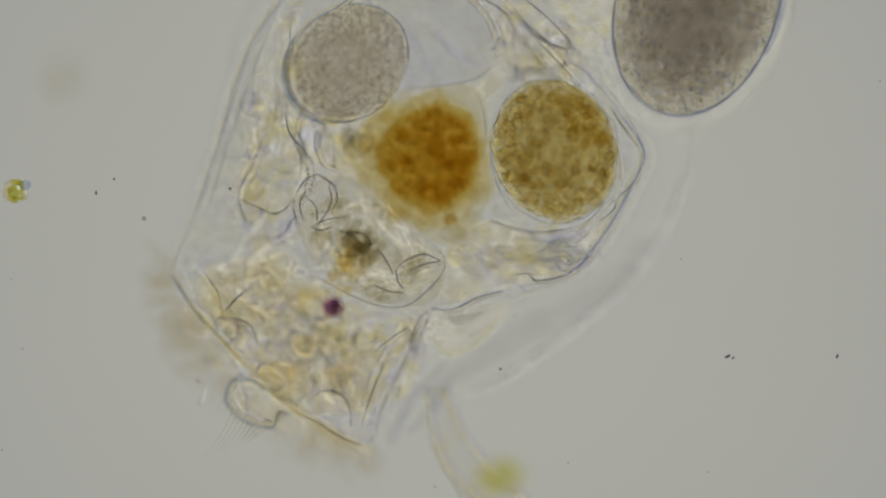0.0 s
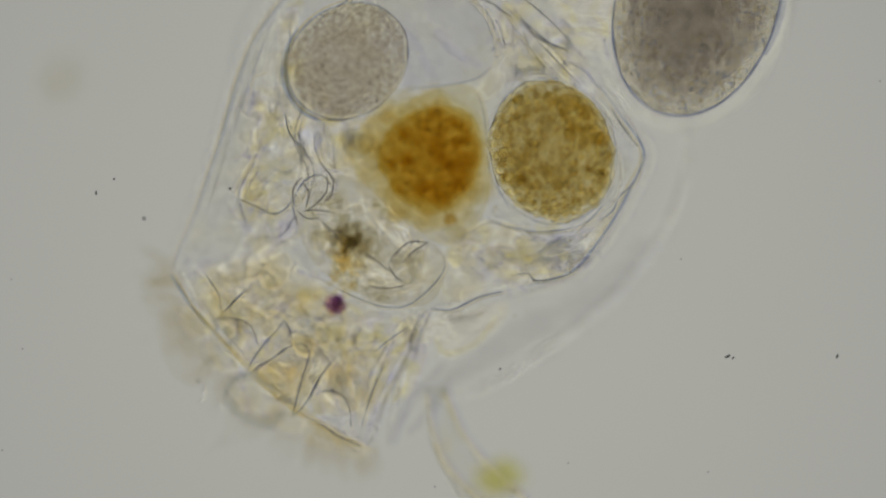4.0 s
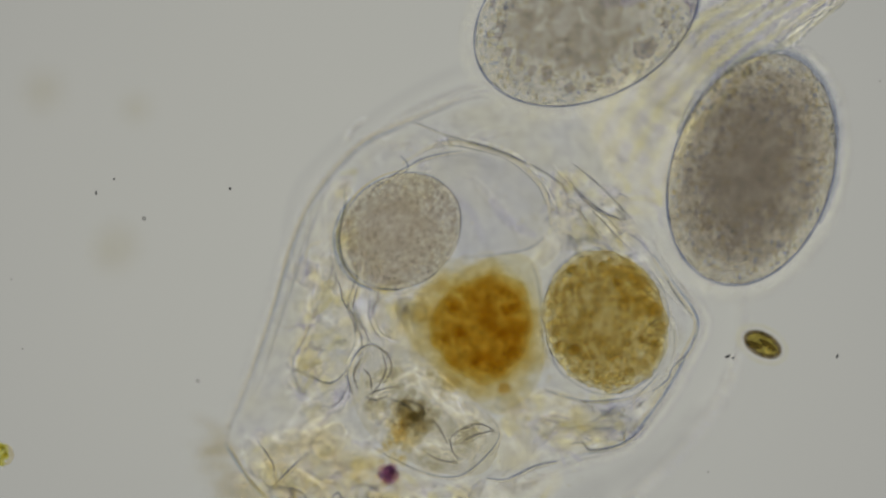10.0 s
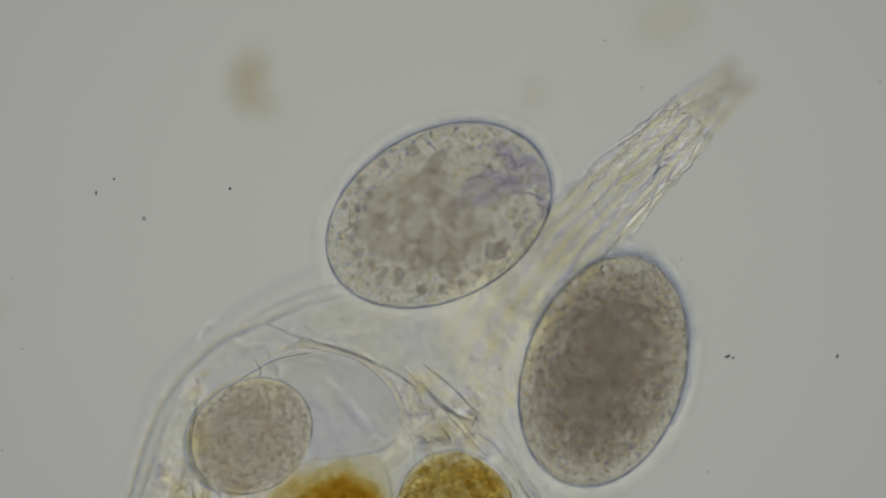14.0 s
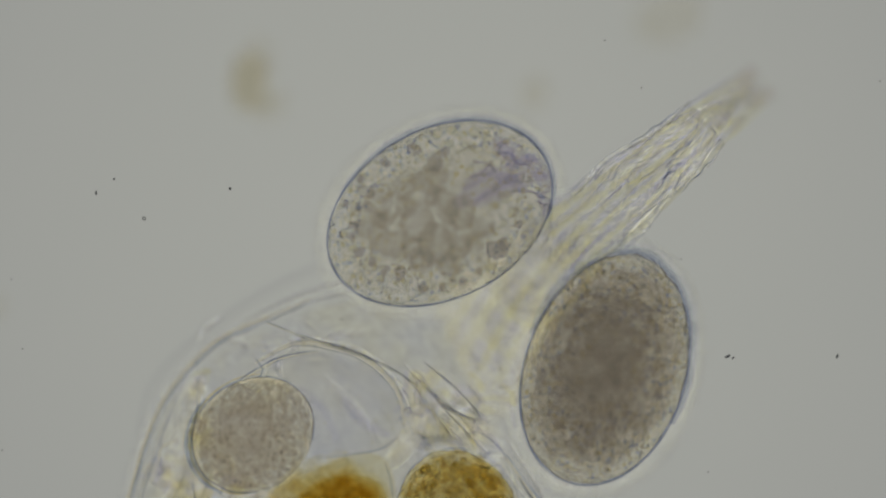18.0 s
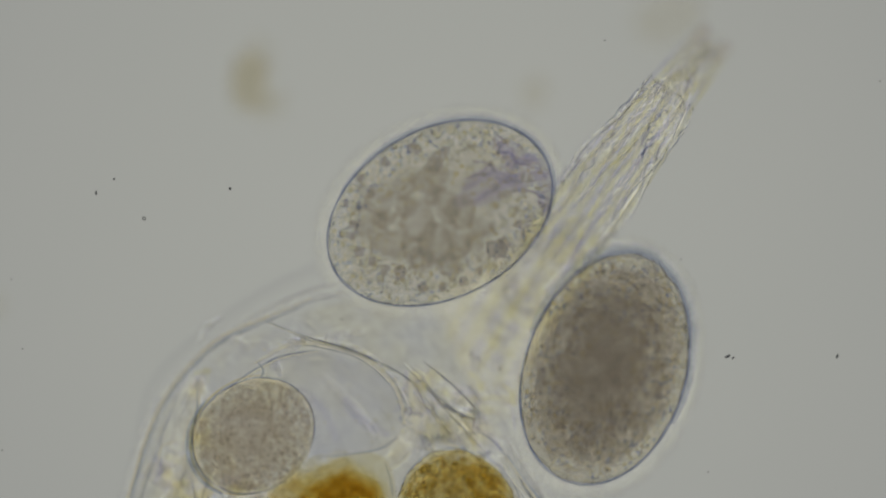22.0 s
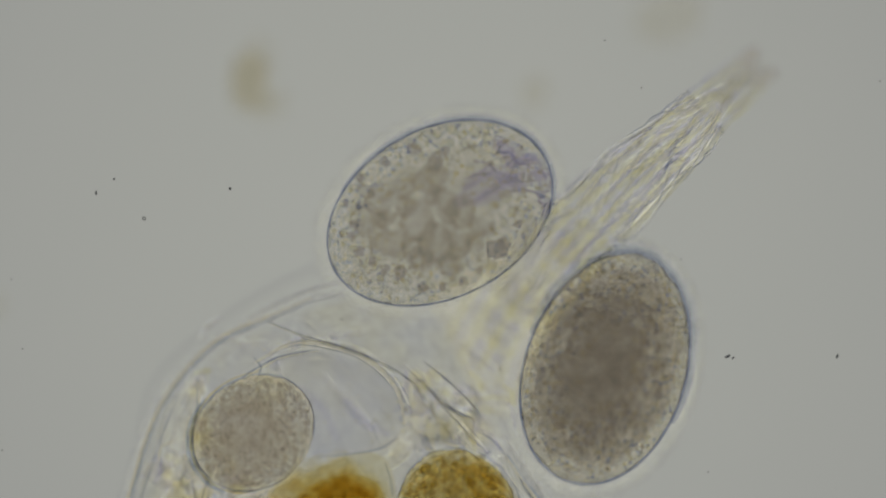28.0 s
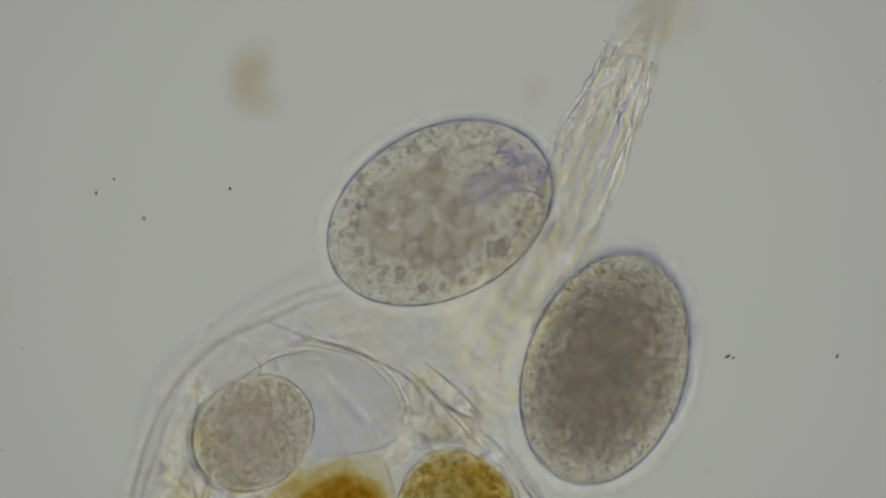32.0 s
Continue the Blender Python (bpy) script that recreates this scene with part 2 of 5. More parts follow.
def grains(rng, count, centre, radii, turn, inner, sizes, bm=None, even=0.6, slab=False):
    """Small round grains strewn through an ellipsoid, from inner (0 the middle) to its surface; slab: spread evenly over its outline."""
    bm = bm or bmesh.new()
    spin = Matrix.Rotation(radians(turn), 3, "Z")
    for _ in range(count):
        n = Vector([rng.gauss(0, 1) for _ in range(3)]).normalized() * (inner + (0.95 - inner) * rng.random() ** even)
        if slab:
            a, d = rng.uniform(0, math.tau), math.sqrt(inner * inner + (1 - inner * inner) * rng.random()) * 0.97
            n = Vector((d * math.cos(a), d * math.sin(a), rng.uniform(-1, 1)))
        p = Vector(centre) + spin @ Vector([a * b for a, b in zip(n, radii)]) * U
        r = rng.uniform(*sizes) * U
        m = Matrix.Translation(p) @ Euler([rng.uniform(0, 3) for _ in range(3)]).to_matrix().to_4x4() @ Matrix.Diagonal((r, r * rng.uniform(0.6, 1), r * rng.uniform(0.6, 1), 1))
        shape = BALL if r > 11 * U else BEAD
        made = [bm.verts.new(m @ v) for v in shape[0]]
        for f in shape[1]:
            bm.faces.new([made[k] for k in f])
    return bm


# ---- setting: slide and condenser ----
def setting():
    bm = bmesh.new()
    bmesh.ops.create_cube(bm, size=1.0)
    for v in bm.verts:
        v.co = Vector((v.co.x * 12000, v.co.y * 9000, (v.co.z - 0.5) * 3500 - 285)) * U
    tagged(new("ground", mesh_of("ground", bm, glass(), False)), "clear glass microscope slide under the water drop", "slide", kind="structure")
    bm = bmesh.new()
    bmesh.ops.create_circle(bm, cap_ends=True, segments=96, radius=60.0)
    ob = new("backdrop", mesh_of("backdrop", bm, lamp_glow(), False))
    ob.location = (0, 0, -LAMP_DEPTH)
    tagged(ob, "pale grey glowing condenser disc with an added bright outer ring", "lamp", kind="structure")


def ring(a, c, turn, egg, width=2.4, tilt=0.0, z=0.0, flat=1.0):
    """A ring round an egg at its widest, for its dark outline and bright halo."""
    spin = Matrix.Rotation(radians(turn), 3, "Z")
    pts = []
    for k in range(32):
        x, y = math.cos(k * math.tau / 32), math.sin(k * math.tau / 32)
        pts.append(spin @ Vector((x * a, y * c * (1 - egg * x), tilt * a * (x + 0.35) + z)) * U)
    return tube(pts, width, closed=True, sides=12, steps=4, flat=flat)


def shade_arc(a, c, turn, egg, width, start, end, depth):
    """The soft shade beside an egg's shell, put in as a grey arc from start to end, in degrees round the egg from its
    blunt end.
    """
    spin = Matrix.Rotation(radians(turn), 3, "Z")
    pts = []
    for k in range(17):
        w = radians(start + (end - start) * k / 16)
        x, y = math.cos(w), math.sin(w)
        pts.append(spin @ Vector((x * a, y * c * (1 - egg * x), -depth * math.sin(math.pi * k / 16))) * U)
    return tube(pts, width, 1.0, 8, steps=4, spindle=True)


# ---- eggs ----
def depths(ob, name, rng, radii, turn, egg, scales, material, drop, label=""):
    """The thick middle of a yolk: bodies one within another, each uneven, that thin out towards the shell."""
    for s in scales:
        at = Vector((rng.uniform(-9, 9), rng.uniform(-9, 9), drop + rng.uniform(-25, 25))) * U
        part(name, blob(at, (radii[0] * s, radii[1] * s * rng.uniform(0.92, 1.04), radii[2] * s), turn + rng.uniform(-5, 5), 0.16, 34, 5, egg, None, 5), material, ob, label)


def egg_dark():
    c = P(1236, -1)
    ob = thing("egg", "dark grey-brown oval egg with dense granular yolk", "egg", "eggs carried by the rotifer", c)
    rng = random.Random(4)
    turn = 72
    o = Vector((0, 0, 0))
    part("shell", blob(o, (212, 143, 140), turn, 0, fine=5, egg=0.03), M_SHELL_THIN, ob, "thin clear shell")
    part("yolk", blob(o, (208, 140, 130), turn, 0.02, 30, 5, 0.03, None, 2), M_SPARKLE_EGG, ob, "dark granular yolk")
    # the shell's dark outline, put in as a dark ring and a soft arc
    part("shell_outline", ring(211, 142, turn, 0.03, 2.6, 0.22), M_OUTLINE, ob, "blue-grey line put in for the dark outline of the shell")
    # bright halo round the egg, put in as a blurred clear ring
    part("halo_streak", ring(228, 159, turn, 0.03, 9.0, 0.12, -130, 0.35), M_BRIGHT, ob, "clear ring that stands in for the bright halo round the egg")
    part("shell_outline", shade_arc(216, 147, turn, 0.03, 15.0, -105, 85, 105), M_SHELL_SHADE, ob, "blue-grey line put in for the dark outline of the shell")
    depths(ob, "yolk_mass", rng, (200, 132, 62), turn, 0.03, (0.98, 0.95, 0.91, 0.87, 0.83, 0.79, 0.75, 0.71, 0.67, 0.62, 0.57, 0.51, 0.45, 0.39, 0.32), M_YOLK_MASS, -62, "smooth grey-brown middle of the yolk")
    tagged(part("yolk_platelets", grains(rng, 3200, o, (205, 137, 120), turn, 0.0, (3.0, 6.0), None, 0.34), M_YOLK_DARK, ob), kind="stuff")
    tagged(part("yolk_platelets", grains(rng, 700, o, (196, 128, 90), turn, 0.0, (9, 17), None, 0.36), M_YOLK_DEEP, ob), kind="stuff")
    tagged(part("yolk_granules", grains(rng, 1500, o, (209, 140, 16), turn, 0.25, (1.6, 3.4), None, 0.6, True), M_FINE, ob), kind="stuff")
    tagged(part("yolk_granules", grains(rng, 380, o, (209, 140, 16), turn, 0.62, (2.0, 4.6), None, 0.6, True), M_GRAIN, ob), kind="stuff")
    tagged(part("yolk_granules", grains(rng, 900, o, (209, 140, 16), turn, 0.3, (2.0, 4.5), None, 0.6, True), M_FINE_YELLOW, ob), kind="stuff")
    tagged(part("blue_granules", grains(rng, 480, o, (209, 140, 14), turn, 0.4, (2.0, 4.6), None, 0.6, True), M_FINE_BLUE, ob), kind="stuff")
    tagged(part("sharp_granules", grains(rng, 90, o, (209, 140, 7), turn, 0.55, (1.2, 2.4), None, 0.6, True), M_SHARP, ob), kind="stuff")
    tagged(part("bright_granules", grains(rng, 240, o, (209, 140, 9), turn, 0.7, (2.0, 4.2), None, 0.6, True), M_BEADLET, ob), kind="stuff")
    return ob


def egg_pale():
    c = P(942, -275)
    ob = thing("egg", "pale grey clouded egg with a developing embryo", "egg", "eggs carried by the rotifer", c)
    rng = random.Random(5)
    turn = 28
    o = Vector((0, 0, 0))
    part("shell", blob(o, (212, 150, 145), turn, 0, fine=5, egg=-0.02), M_SHELL_THIN, ob, "thin clear shell")
    part("yolk", blob(o, (208, 147, 132), turn, 0.02, 30, 5, -0.02, None, 2), M_SPARKLE_SOFT, ob, "pale clouded yolk")
    part("shell_outline", ring(211, 149, turn, -0.02, 2.1, 0.03), M_OUTLINE, ob, "blue-grey line put in for the dark outline of the shell")
    part("halo_streak", ring(226, 164, turn, -0.02, 8.0, 0.03, -130, 0.35), M_BRIGHT, ob, "clear ring that stands in for the bright halo round the egg")
    part("shell_outline", shade_arc(214, 152, turn, -0.02, 8.0, -40, 130, 70), M_SHELL_SHADE, ob, "blue-grey line put in for the dark outline of the shell")
    depths(ob, "yolk_mass", rng, (190, 128, 60), turn, -0.02, (0.98, 0.88, 0.76, 0.60), M_YOLK_HAZE, -55, "smooth pale beige middle of the yolk")
    tagged(part("yolk_platelets", grains(rng, 1300, o, (200, 140, 120), turn, 0.0, (4, 8.0), None, 0.34), M_YOLK_PALE, ob), kind="stuff")
    # blurred dark lobes deep in the yolk
    for dx, dy, r in ((-15, 60, 40), (-62, 48, 34), (-105, 25, 36), (-120, -18, 38), (-88, -52, 36), (-40, -12, 48), (10, 14, 42), (38, 2, 36), (-8, -50, 44), (36, -58, 34), (-140, 10, 24), (-30, -80, 30), (16, -92, 26), (64, -20, 26), (-60, 10, 24), (-95, -10, 22), (20, -30, 22), (-130, 40, 20), (60, -50, 22), (-50, -60, 26), (88, -30, 18), (-10, 34, 24)):
        part("yolk_lobe", blob(Vector((dx, dy, rng.uniform(-60, -20))) * U, (r * 0.8, r * rng.uniform(0.45, 0.75), r * 0.5), rng.uniform(0, 180), 0.3, 16, 4, 0, None, 4), M_YOLK_LOBE, ob)
    for dx, dy, r in ((100, -62, 19), (112, -52, 12), (-70, -104, 12), (-150, -20, 9), (-156, -38, 8), (-140, -66, 10), (-95, -98, 9), (-118, -84, 8), (-30, -128, 9), (6, -128, 8), (40, -118, 9), (70, -100, 8),
                      (-165, 20, 7), (-140, 62, 9), (-96, 90, 10), (-45, 112, 13), (-8, 88, 16), (8, 108, 10), (140, -18, 8)):
        part("dark_clump", blob(Vector((dx * U, dy * U, rng.uniform(-30, 20) * U)), (r, r * 0.8, r * 0.7), rng.uniform(0, 180), 0.35, 10, 3, 0, None, 3), M_CLUMP, ob)
    for pts, r, z in ((((24, 14), (62, 38), (104, 60), (140, 82), (170, 102)), 22, -45), (((60, 14), (104, 40), (150, 62), (188, 68)), 17, -40), (((94, 134), (112, 116), (132, 108), (152, 88)), 19, -30),
                      (((104, 126), (122, 100), (130, 78)), 13, -15), (((150, 104), (178, 74), (190, 36)), 16, -35), (((96, 66), (124, 58), (152, 40)), 14, -40), (((172, 40), (186, 18), (188, -8)), 11, -30), (((40, 44), (70, 66), (96, 80)), 11, -50)):
        part("embryo_fold", tube([Vector((x, y, z + rng.uniform(-8, 8))) * U for x, y in pts], r, 0.9, 12, spindle=True, flat=0.5), M_EMBRYO, ob, "bluish violet fold of the embryo")
    for pts in (((132, 118), (128, 100), (140, 86), (150, 88)), ((100, 104), (120, 108), (136, 96)), ((148, 40), (166, 38), (180, 26)), ((168, 24), (184, 14), (180, -4)), ((60, 92), (84, 88), (100, 74)), ((40, 60), (70, 70), (92, 92))):
        part("embryo_line", tube([Vector((x, y, 3)) * U for x, y in pts], 2.0, 0.9, 7, spindle=True), M_EMBRYO_LINE, ob, "thin violet line of the embryo")
    tagged(part("yolk_granules", grains(rng, 340, o, (208, 147, 14), turn, 0.45, (1.6, 3.8), None, 0.6, True), M_FINE, ob), kind="stuff")
    tagged(part("yolk_granules", grains(rng, 520, o, (208, 147, 16), turn, 0.5, (2.5, 6.0), None, 0.6, True), M_GRAIN, ob), kind="stuff")
    tagged(part("yolk_granules", grains(rng, 420, o, (208, 147, 12), turn, 0.3, (2.0, 4.5), None, 0.6, True), M_FINE_YELLOW, ob), kind="stuff")
    tagged(part("blue_granules", grains(rng, 260, o, (208, 147, 12), turn, 0.72, (2.0, 4.6), None, 0.6, True), M_FINE_BLUE, ob), kind="stuff")
    tagged(part("sharp_granules", grains(rng, 90, o, (208, 147, 7), turn, 0.7, (1.3, 2.6), None, 0.6, True), M_SHARP, ob), kind="stuff")
    tagged(part("bright_granules", grains(rng, 240, o, (208, 147, 9), turn, 0.72, (2.0, 4.4), None, 0.6, True), M_BEADLET, ob), kind="stuff")
    for k in range(30):
        w, d, a, s = rng.uniform(0, math.tau), rng.uniform(0.55, 0.93), rng.uniform(0, math.tau), rng.uniform(5, 12)
        x, y = 200 * d * math.cos(w), 140 * d * math.sin(w)
        x, y = x * 0.88 - y * 0.47, x * 0.47 + y * 0.88
        part("yolk_fold", tube([Vector((x, y, 2)) * U, Vector((x + s * math.cos(a), y + s * math.sin(a), 4)) * U, Vector((x + 1.7 * s * math.cos(a + 0.9), y + 1.7 * s * math.sin(a + 0.9), 0)) * U], rng.uniform(1.2, 2.2), 1, 6, steps=4, spindle=True), rng.choice((M_LINE_SOFT, M_FOLD, M_JAW_SOFT)), ob)
    # clear vacuoles, each with a thin dark rim
    for dx, dy, r in ((22, 146, 10), (40, 138, 9), (62, 144, 11), (84, 132, 9), (-4, 138, 8), (18, 124, 8), (46, 122, 8), (116, 30, 13), (96, 14, 10), (128, 4, 10), (112, -16, 9), (-150, -60, 9), (-132, -88, 8), (-168, -34, 8), (-162, -10, 7), (-104, -112, 8), (-60, -122, 7), (92, -92, 8)):
        v = part("vacuole", blob(Vector((dx, dy, 0)) * U, (r, r * 0.9, r * 0.8), 0, 0.08, 10, 3), M_GRAIN, ob, "small clear vacuole")
        part("rim", tube([Vector((dx + r * math.cos(k * math.tau / 9), dy + 0.9 * r * math.sin(k * math.tau / 9), 2)) * U for k in range(9)], 1.1, closed=True, sides=5, steps=3), M_LINE_SOFT, v)
    part("red_spot", blob(Vector((30, 70, 2)) * U, (5, 4, 3), 0, 0.2, 5, 2), M_AMBER_LINE, ob, "tiny reddish spot")
    return ob


# ---- the rotifer ----
BODY = [(305, 475), (345, 375), (385, 260), (420, 140), (455, 60), (505, -5), (560, -50), (640, -85), (720, -120), (810, -140), (900, -140), (965, -100),
        (1003, -20), (1040, 65), (1090, 160), (1138, 268), (1115, 330), (1080, 392), (1010, 478), (930, 505), (850, 527), (765, 550), (715, 640), (680, 720),
        (640, 800), (580, 762), (510, 730), (430, 668), (375, 590), (325, 520)]
HALO_OUTLINE = [(420, 60), (560, -90), (760, -190), (960, -180), (1110, -10), (1200, 150), (1225, 280), (1180, 400), (1080, 525), (960, 625), (850, 690), (760, 700), (640, 600), (450, 300)]
STOMACH_WALL = [(700, 190), (790, 150), (850, 165), (868, 260), (860, 370), (800, 432), (740, 412), (650, 332), (615, 270), (640, 220)]
MASTAX = [(532, 345), (600, 310), (690, 350), (760, 420), (790, 470), (765, 533), (700, 541), (620, 512), (560, 470), (525, 400)]
BLADDER = [(644, -13), (724, -33), (804, -13), (864, 37), (876, 87), (854, 137), (724, 157), (709, 107), (674, 37)]


HEAD = [(330, 490), (400, 455), (470, 440), (530, 470), (600, 520), (680, 548), (745, 560), (710, 640), (670, 720), (636, 785), (580, 745), (510, 715), (440, 655), (385, 580)]
FLANK = [(500, 20), (530, 60), (508, 120), (520, 180), (560, 230), (600, 300), (530, 350), (530, 420), (480, 440), (430, 440), (415, 350), (440, 260), (455, 150)]
HIND = [(880, 20), (930, 0), (985, 40), (1030, 90), (1060, 160), (1040, 190), (1000, 145), (940, 130), (880, 160), (850, 160), (885, 90)]
LOWER = [(790, 440), (850, 400), (930, 410), (1020, 405), (1070, 380), (1060, 425), (1000, 480), (920, 500), (850, 520), (785, 540), (795, 490)]
NECK_LOBE = [(765, 560), (800, 552), (885, 535), (898, 556), (855, 606), (800, 634), (768, 612)]
NECK_FOLD = [(752, 552), (764, 580), (752, 640), (726, 700), (700, 690), (722, 620)]
FOOT_ROOT = [(930, -130), (1010, -190), (1110, -250), (1190, -190), (1150, -90), (1100, 20), (1050, 90), (1000, 40), (960, -60)]
BETWEEN = [(540, 200), (600, 205), (680, 195), (700, 190), (640, 225), (620, 270), (650, 330), (600, 310), (550, 290), (520, 240)]


def fold(ob, width, z, material, *points, name="membrane_fold", taper=1.0):
    """One fold or thread of the body, along points given in divisions."""
    if material is M_LINE:  # the bright fringe beside a dark fold, put in as a clear tube
        part("bright_fringe", tube([P(x + 3.2, y + 2.6, z - 4) for x, y in points], width * 1.25, taper, 7, steps=6, spindle=True), M_FRINGE, ob)
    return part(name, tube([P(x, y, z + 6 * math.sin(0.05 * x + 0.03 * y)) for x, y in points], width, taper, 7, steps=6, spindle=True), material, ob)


def organs(ob, rng):
    part("lorica", pillow(BODY, 185, 0, 14, 6, 8, 40, rim=-45), M_LORICA, ob, "clear shield-like body shell")
    # the optical halo round the body, made up as a clear bowl
    part("halo_bowl", pillow(HALO_OUTLINE, 90, 0, 8, 6, rim=-170), M_HALO, ob, "faint clear bowl that stands in for the halo round the body")
    part("stomach_wall", pillow(STOMACH_WALL, 60, 20, 8, 5, 8, 20, rim=-40), M_WALL, ob, "pale yellow stomach wall")
    tagged(part("stomach_haze", grains(rng, 420, P(750, 282, -30), (112, 122, 34), 20, 0.0, (12, 30), None, 0.6, True), M_YELLOW_FAINT, ob), kind="stuff")
    tagged(part("stomach_haze", grains(rng, 120, P(800, 300, -60), (70, 130, 30), 10, 0.0, (12, 28), None, 0.6, True), M_YELLOW_FAINT, ob), kind="stuff")
    tagged(part("stomach_haze", grains(rng, 60, P(655, 250, -60), (55, 60, 30), -30, 0.0, (10, 24), None, 0.6, True), M_YELLOW_FAINT, ob), kind="stuff")
    o = Vector((0, 0, 0))
    ovum = part("ovum", blob(o, (113, 97, 84), 36, 0.03, 60, 5, 0.03, None, 2), M_SPARKLE_EGG, ob, "grey finely granular ovum", at=P(614, 106, 0))
    tagged(part("ovum_grain", grains(rng, 2000, o, (109, 93, 60), 36, 0.0, (2.2, 5.0), None, 0.36, True), M_OVUM, ovum), kind="stuff")
    tagged(part("ovum_granules", grains(rng, 1100, o, (108, 92, 10), 36, 0.35, (1.4, 3.0), None, 0.36, True), M_FINE_GREY, ovum), kind="stuff")
    tagged(part("bright_granules", grains(rng, 260, o, (108, 92, 10), 36, 0.6, (1.6, 3.4), None, 0.36, True), M_BEADLET, ovum), kind="stuff")
    depths(ovum, "ovum_body", rng, (103, 86, 50), 36, 0.03, (0.95, 0.82, 0.68, 0.5), M_OVUM_DEEP, -50, "grey-violet middle of the ovum")

    def rim(q, w):
        x, y = q * 113 * math.cos(w), q * 97 * math.sin(w)
        return Vector((x * 0.809 - y * 0.588, x * 0.588 + y * 0.809, -6)) * U

    # its skin is thick on the flank's side and thin elsewhere
    part("ovum_skin", tube([rim(1.0, radians(a)) for a in range(60, 300, 20)], 2.6, 1, 7, spindle=True), M_SKIN_LINE, ovum, "blue-grey skin of the ovum")
    part("ovum_skin", tube([rim(1.07, radians(a)) for a in range(105, 225, 15)], 6.0, 1, 8, spindle=True), M_BLUE_LINE, ovum, "blue-grey skin of the ovum")
    part("ovum_skin", tube([rim(1.0, radians(a)) for a in range(-60, 75, 15)], 1.9, 1, 7, spindle=True), M_SKIN_LINE, ovum, "blue-grey skin of the ovum")
    # the lens's yellow fringe round the ovum, put in as a line
    part("ovum_skin", tube([rim(1.04, radians(a)) for a in range(50, 240, 15)], 2.4, 1, 7, spindle=True), M_AMBER_LINE, ovum, "thin yellowish line for the colour fringe of the ovum")
    part("ovum_stalk", tube([rim(0.98, radians(52)), rim(1.12, radians(50)), rim(1.3, radians(56))], 2.0, 1, 7, spindle=True), M_SKIN_LINE, ovum, "thin stalk of the ovum")
    part("bladder", pillow(BLADDER, 50, 30, 9, 6, rim=-60, lens=True), M_FLUID, ob, "clear fluid-filled bladder")
    gland = part("gland", blob(o, (108, 126, 90), 20, 0.05, 30, 5, 0, None, 3), M_SPARKLE_OLIVE, ob, "olive-yellow granular digestive gland", at=P(975, 265))
    part("gland_skin", blob(o, (113, 131, 100), 20, 0.03, 60, 5), M_SHELL_THIN, gland, "thin clear skin of the gland")
    part("gland_edge", tube([Vector((112 * math.cos(a) - 12 * math.sin(a) + 3 * math.sin(5 * a), 129 * math.sin(a) + 10 * math.cos(a), 4 * math.sin(3 * a) - 12)) * U for a in [k * math.tau / 18 for k in range(18)]], 1.6, closed=True, sides=6), M_LINE_SOFT, gland, "thin blue-grey edge of the gland")
    tagged(part("gland_grain", grains(rng, 420, o, (104, 121, 75), 20, 0.0, (6, 13), None, 0.33, True), M_GLAND, gland), kind="stuff")
    depths(gland, "gland_body", rng, (100, 116, 50), 20, 0, (0.98, 0.88, 0.76, 0.6), M_GLAND_DEEP, -40, "smooth olive middle of the gland")
    tagged(part("gland_patch", grains(rng, 85, Vector((50, 60, -25)) * U, (74, 34, 30), -52, 0.0, (7, 15), None, 0.4), M_STOMACH, gland, "orange-brown patch of the gland"), kind="stuff")
    tagged(part("gland_granules", grains(rng, 420, o, (103, 121, 14), 20, 0.2, (2, 4.5), None, 0.6, True), M_FINE_OLIVE, gland), kind="stuff")
    tagged(part("gland_globules", grains(rng, 300, o, (104, 122, 16), 20, 0.1, (4, 8), None, 0.5, True), M_GLOBULE, gland), kind="stuff")
    for k in range(64):
        w, d, r = radians(k * 5.625 + rng.uniform(-3, 3)), (0.93, 0.82, 0.88, 0.72)[k % 4] + rng.uniform(-0.03, 0.03), rng.uniform(6.5, 11)
        if -150 < k * 5.625 - 250 < 170 or k % 2:
            x, y = 104 * d * math.cos(w), 122 * d * math.sin(w)
            at = Vector((x * 0.94 - y * 0.34, x * 0.34 + y * 0.94, rng.uniform(-4, 8))) * U
            cell = part("gland_cell", blob(at, (r, r * 0.9, r * 0.7), 0, 0.08, 10, 3), M_GLOBULE_BIG, gland, "round clear yellow cell of the gland")
            part("rim", tube([at + Vector((r * math.cos(a), 0.92 * r * math.sin(a), 1)) * U for a in [i * math.tau / 9 for i in range(9)]], 1.0, closed=True, sides=5, steps=3), M_OLIVE_RIM, cell)
    part("mastax", pillow(MASTAX, 60, 30, 9, 6, 0, 22, lens=True), M_MOTTLE_FINE, ob, "clear muscular jaw sac")
    part("oil_drop", blob(P(797, 388, -45), (11, 10, 9), 0, 0.3, 8, 3), M_AMBER, ob, "small orange drop")
    part("body_tissue", pillow([(700 + (x - 700) * 0.97, 320 + (y - 320) * 0.97) for x, y in BODY], 40, 10, 14, 6, rim=-95, lens=True), M_MOTTLE_WIDE, ob, "clear mottled body tissue")
    for outline in (HEAD, FLANK, HIND, LOWER, BETWEEN):
        part("mottled_tissue", pillow(outline, 30, 22, 10, 6, 0, 20, rim=-125, lens=True), M_MOTTLE, ob, "mottled yellowish clear tissue")
    tagged(part("head_haze", grains(rng, 105, P(520, 600, -45), (170, 95, 30), -38, 0.0, (14, 34), None, 0.6, True), M_AMBER_FAINT, ob), kind="stuff")
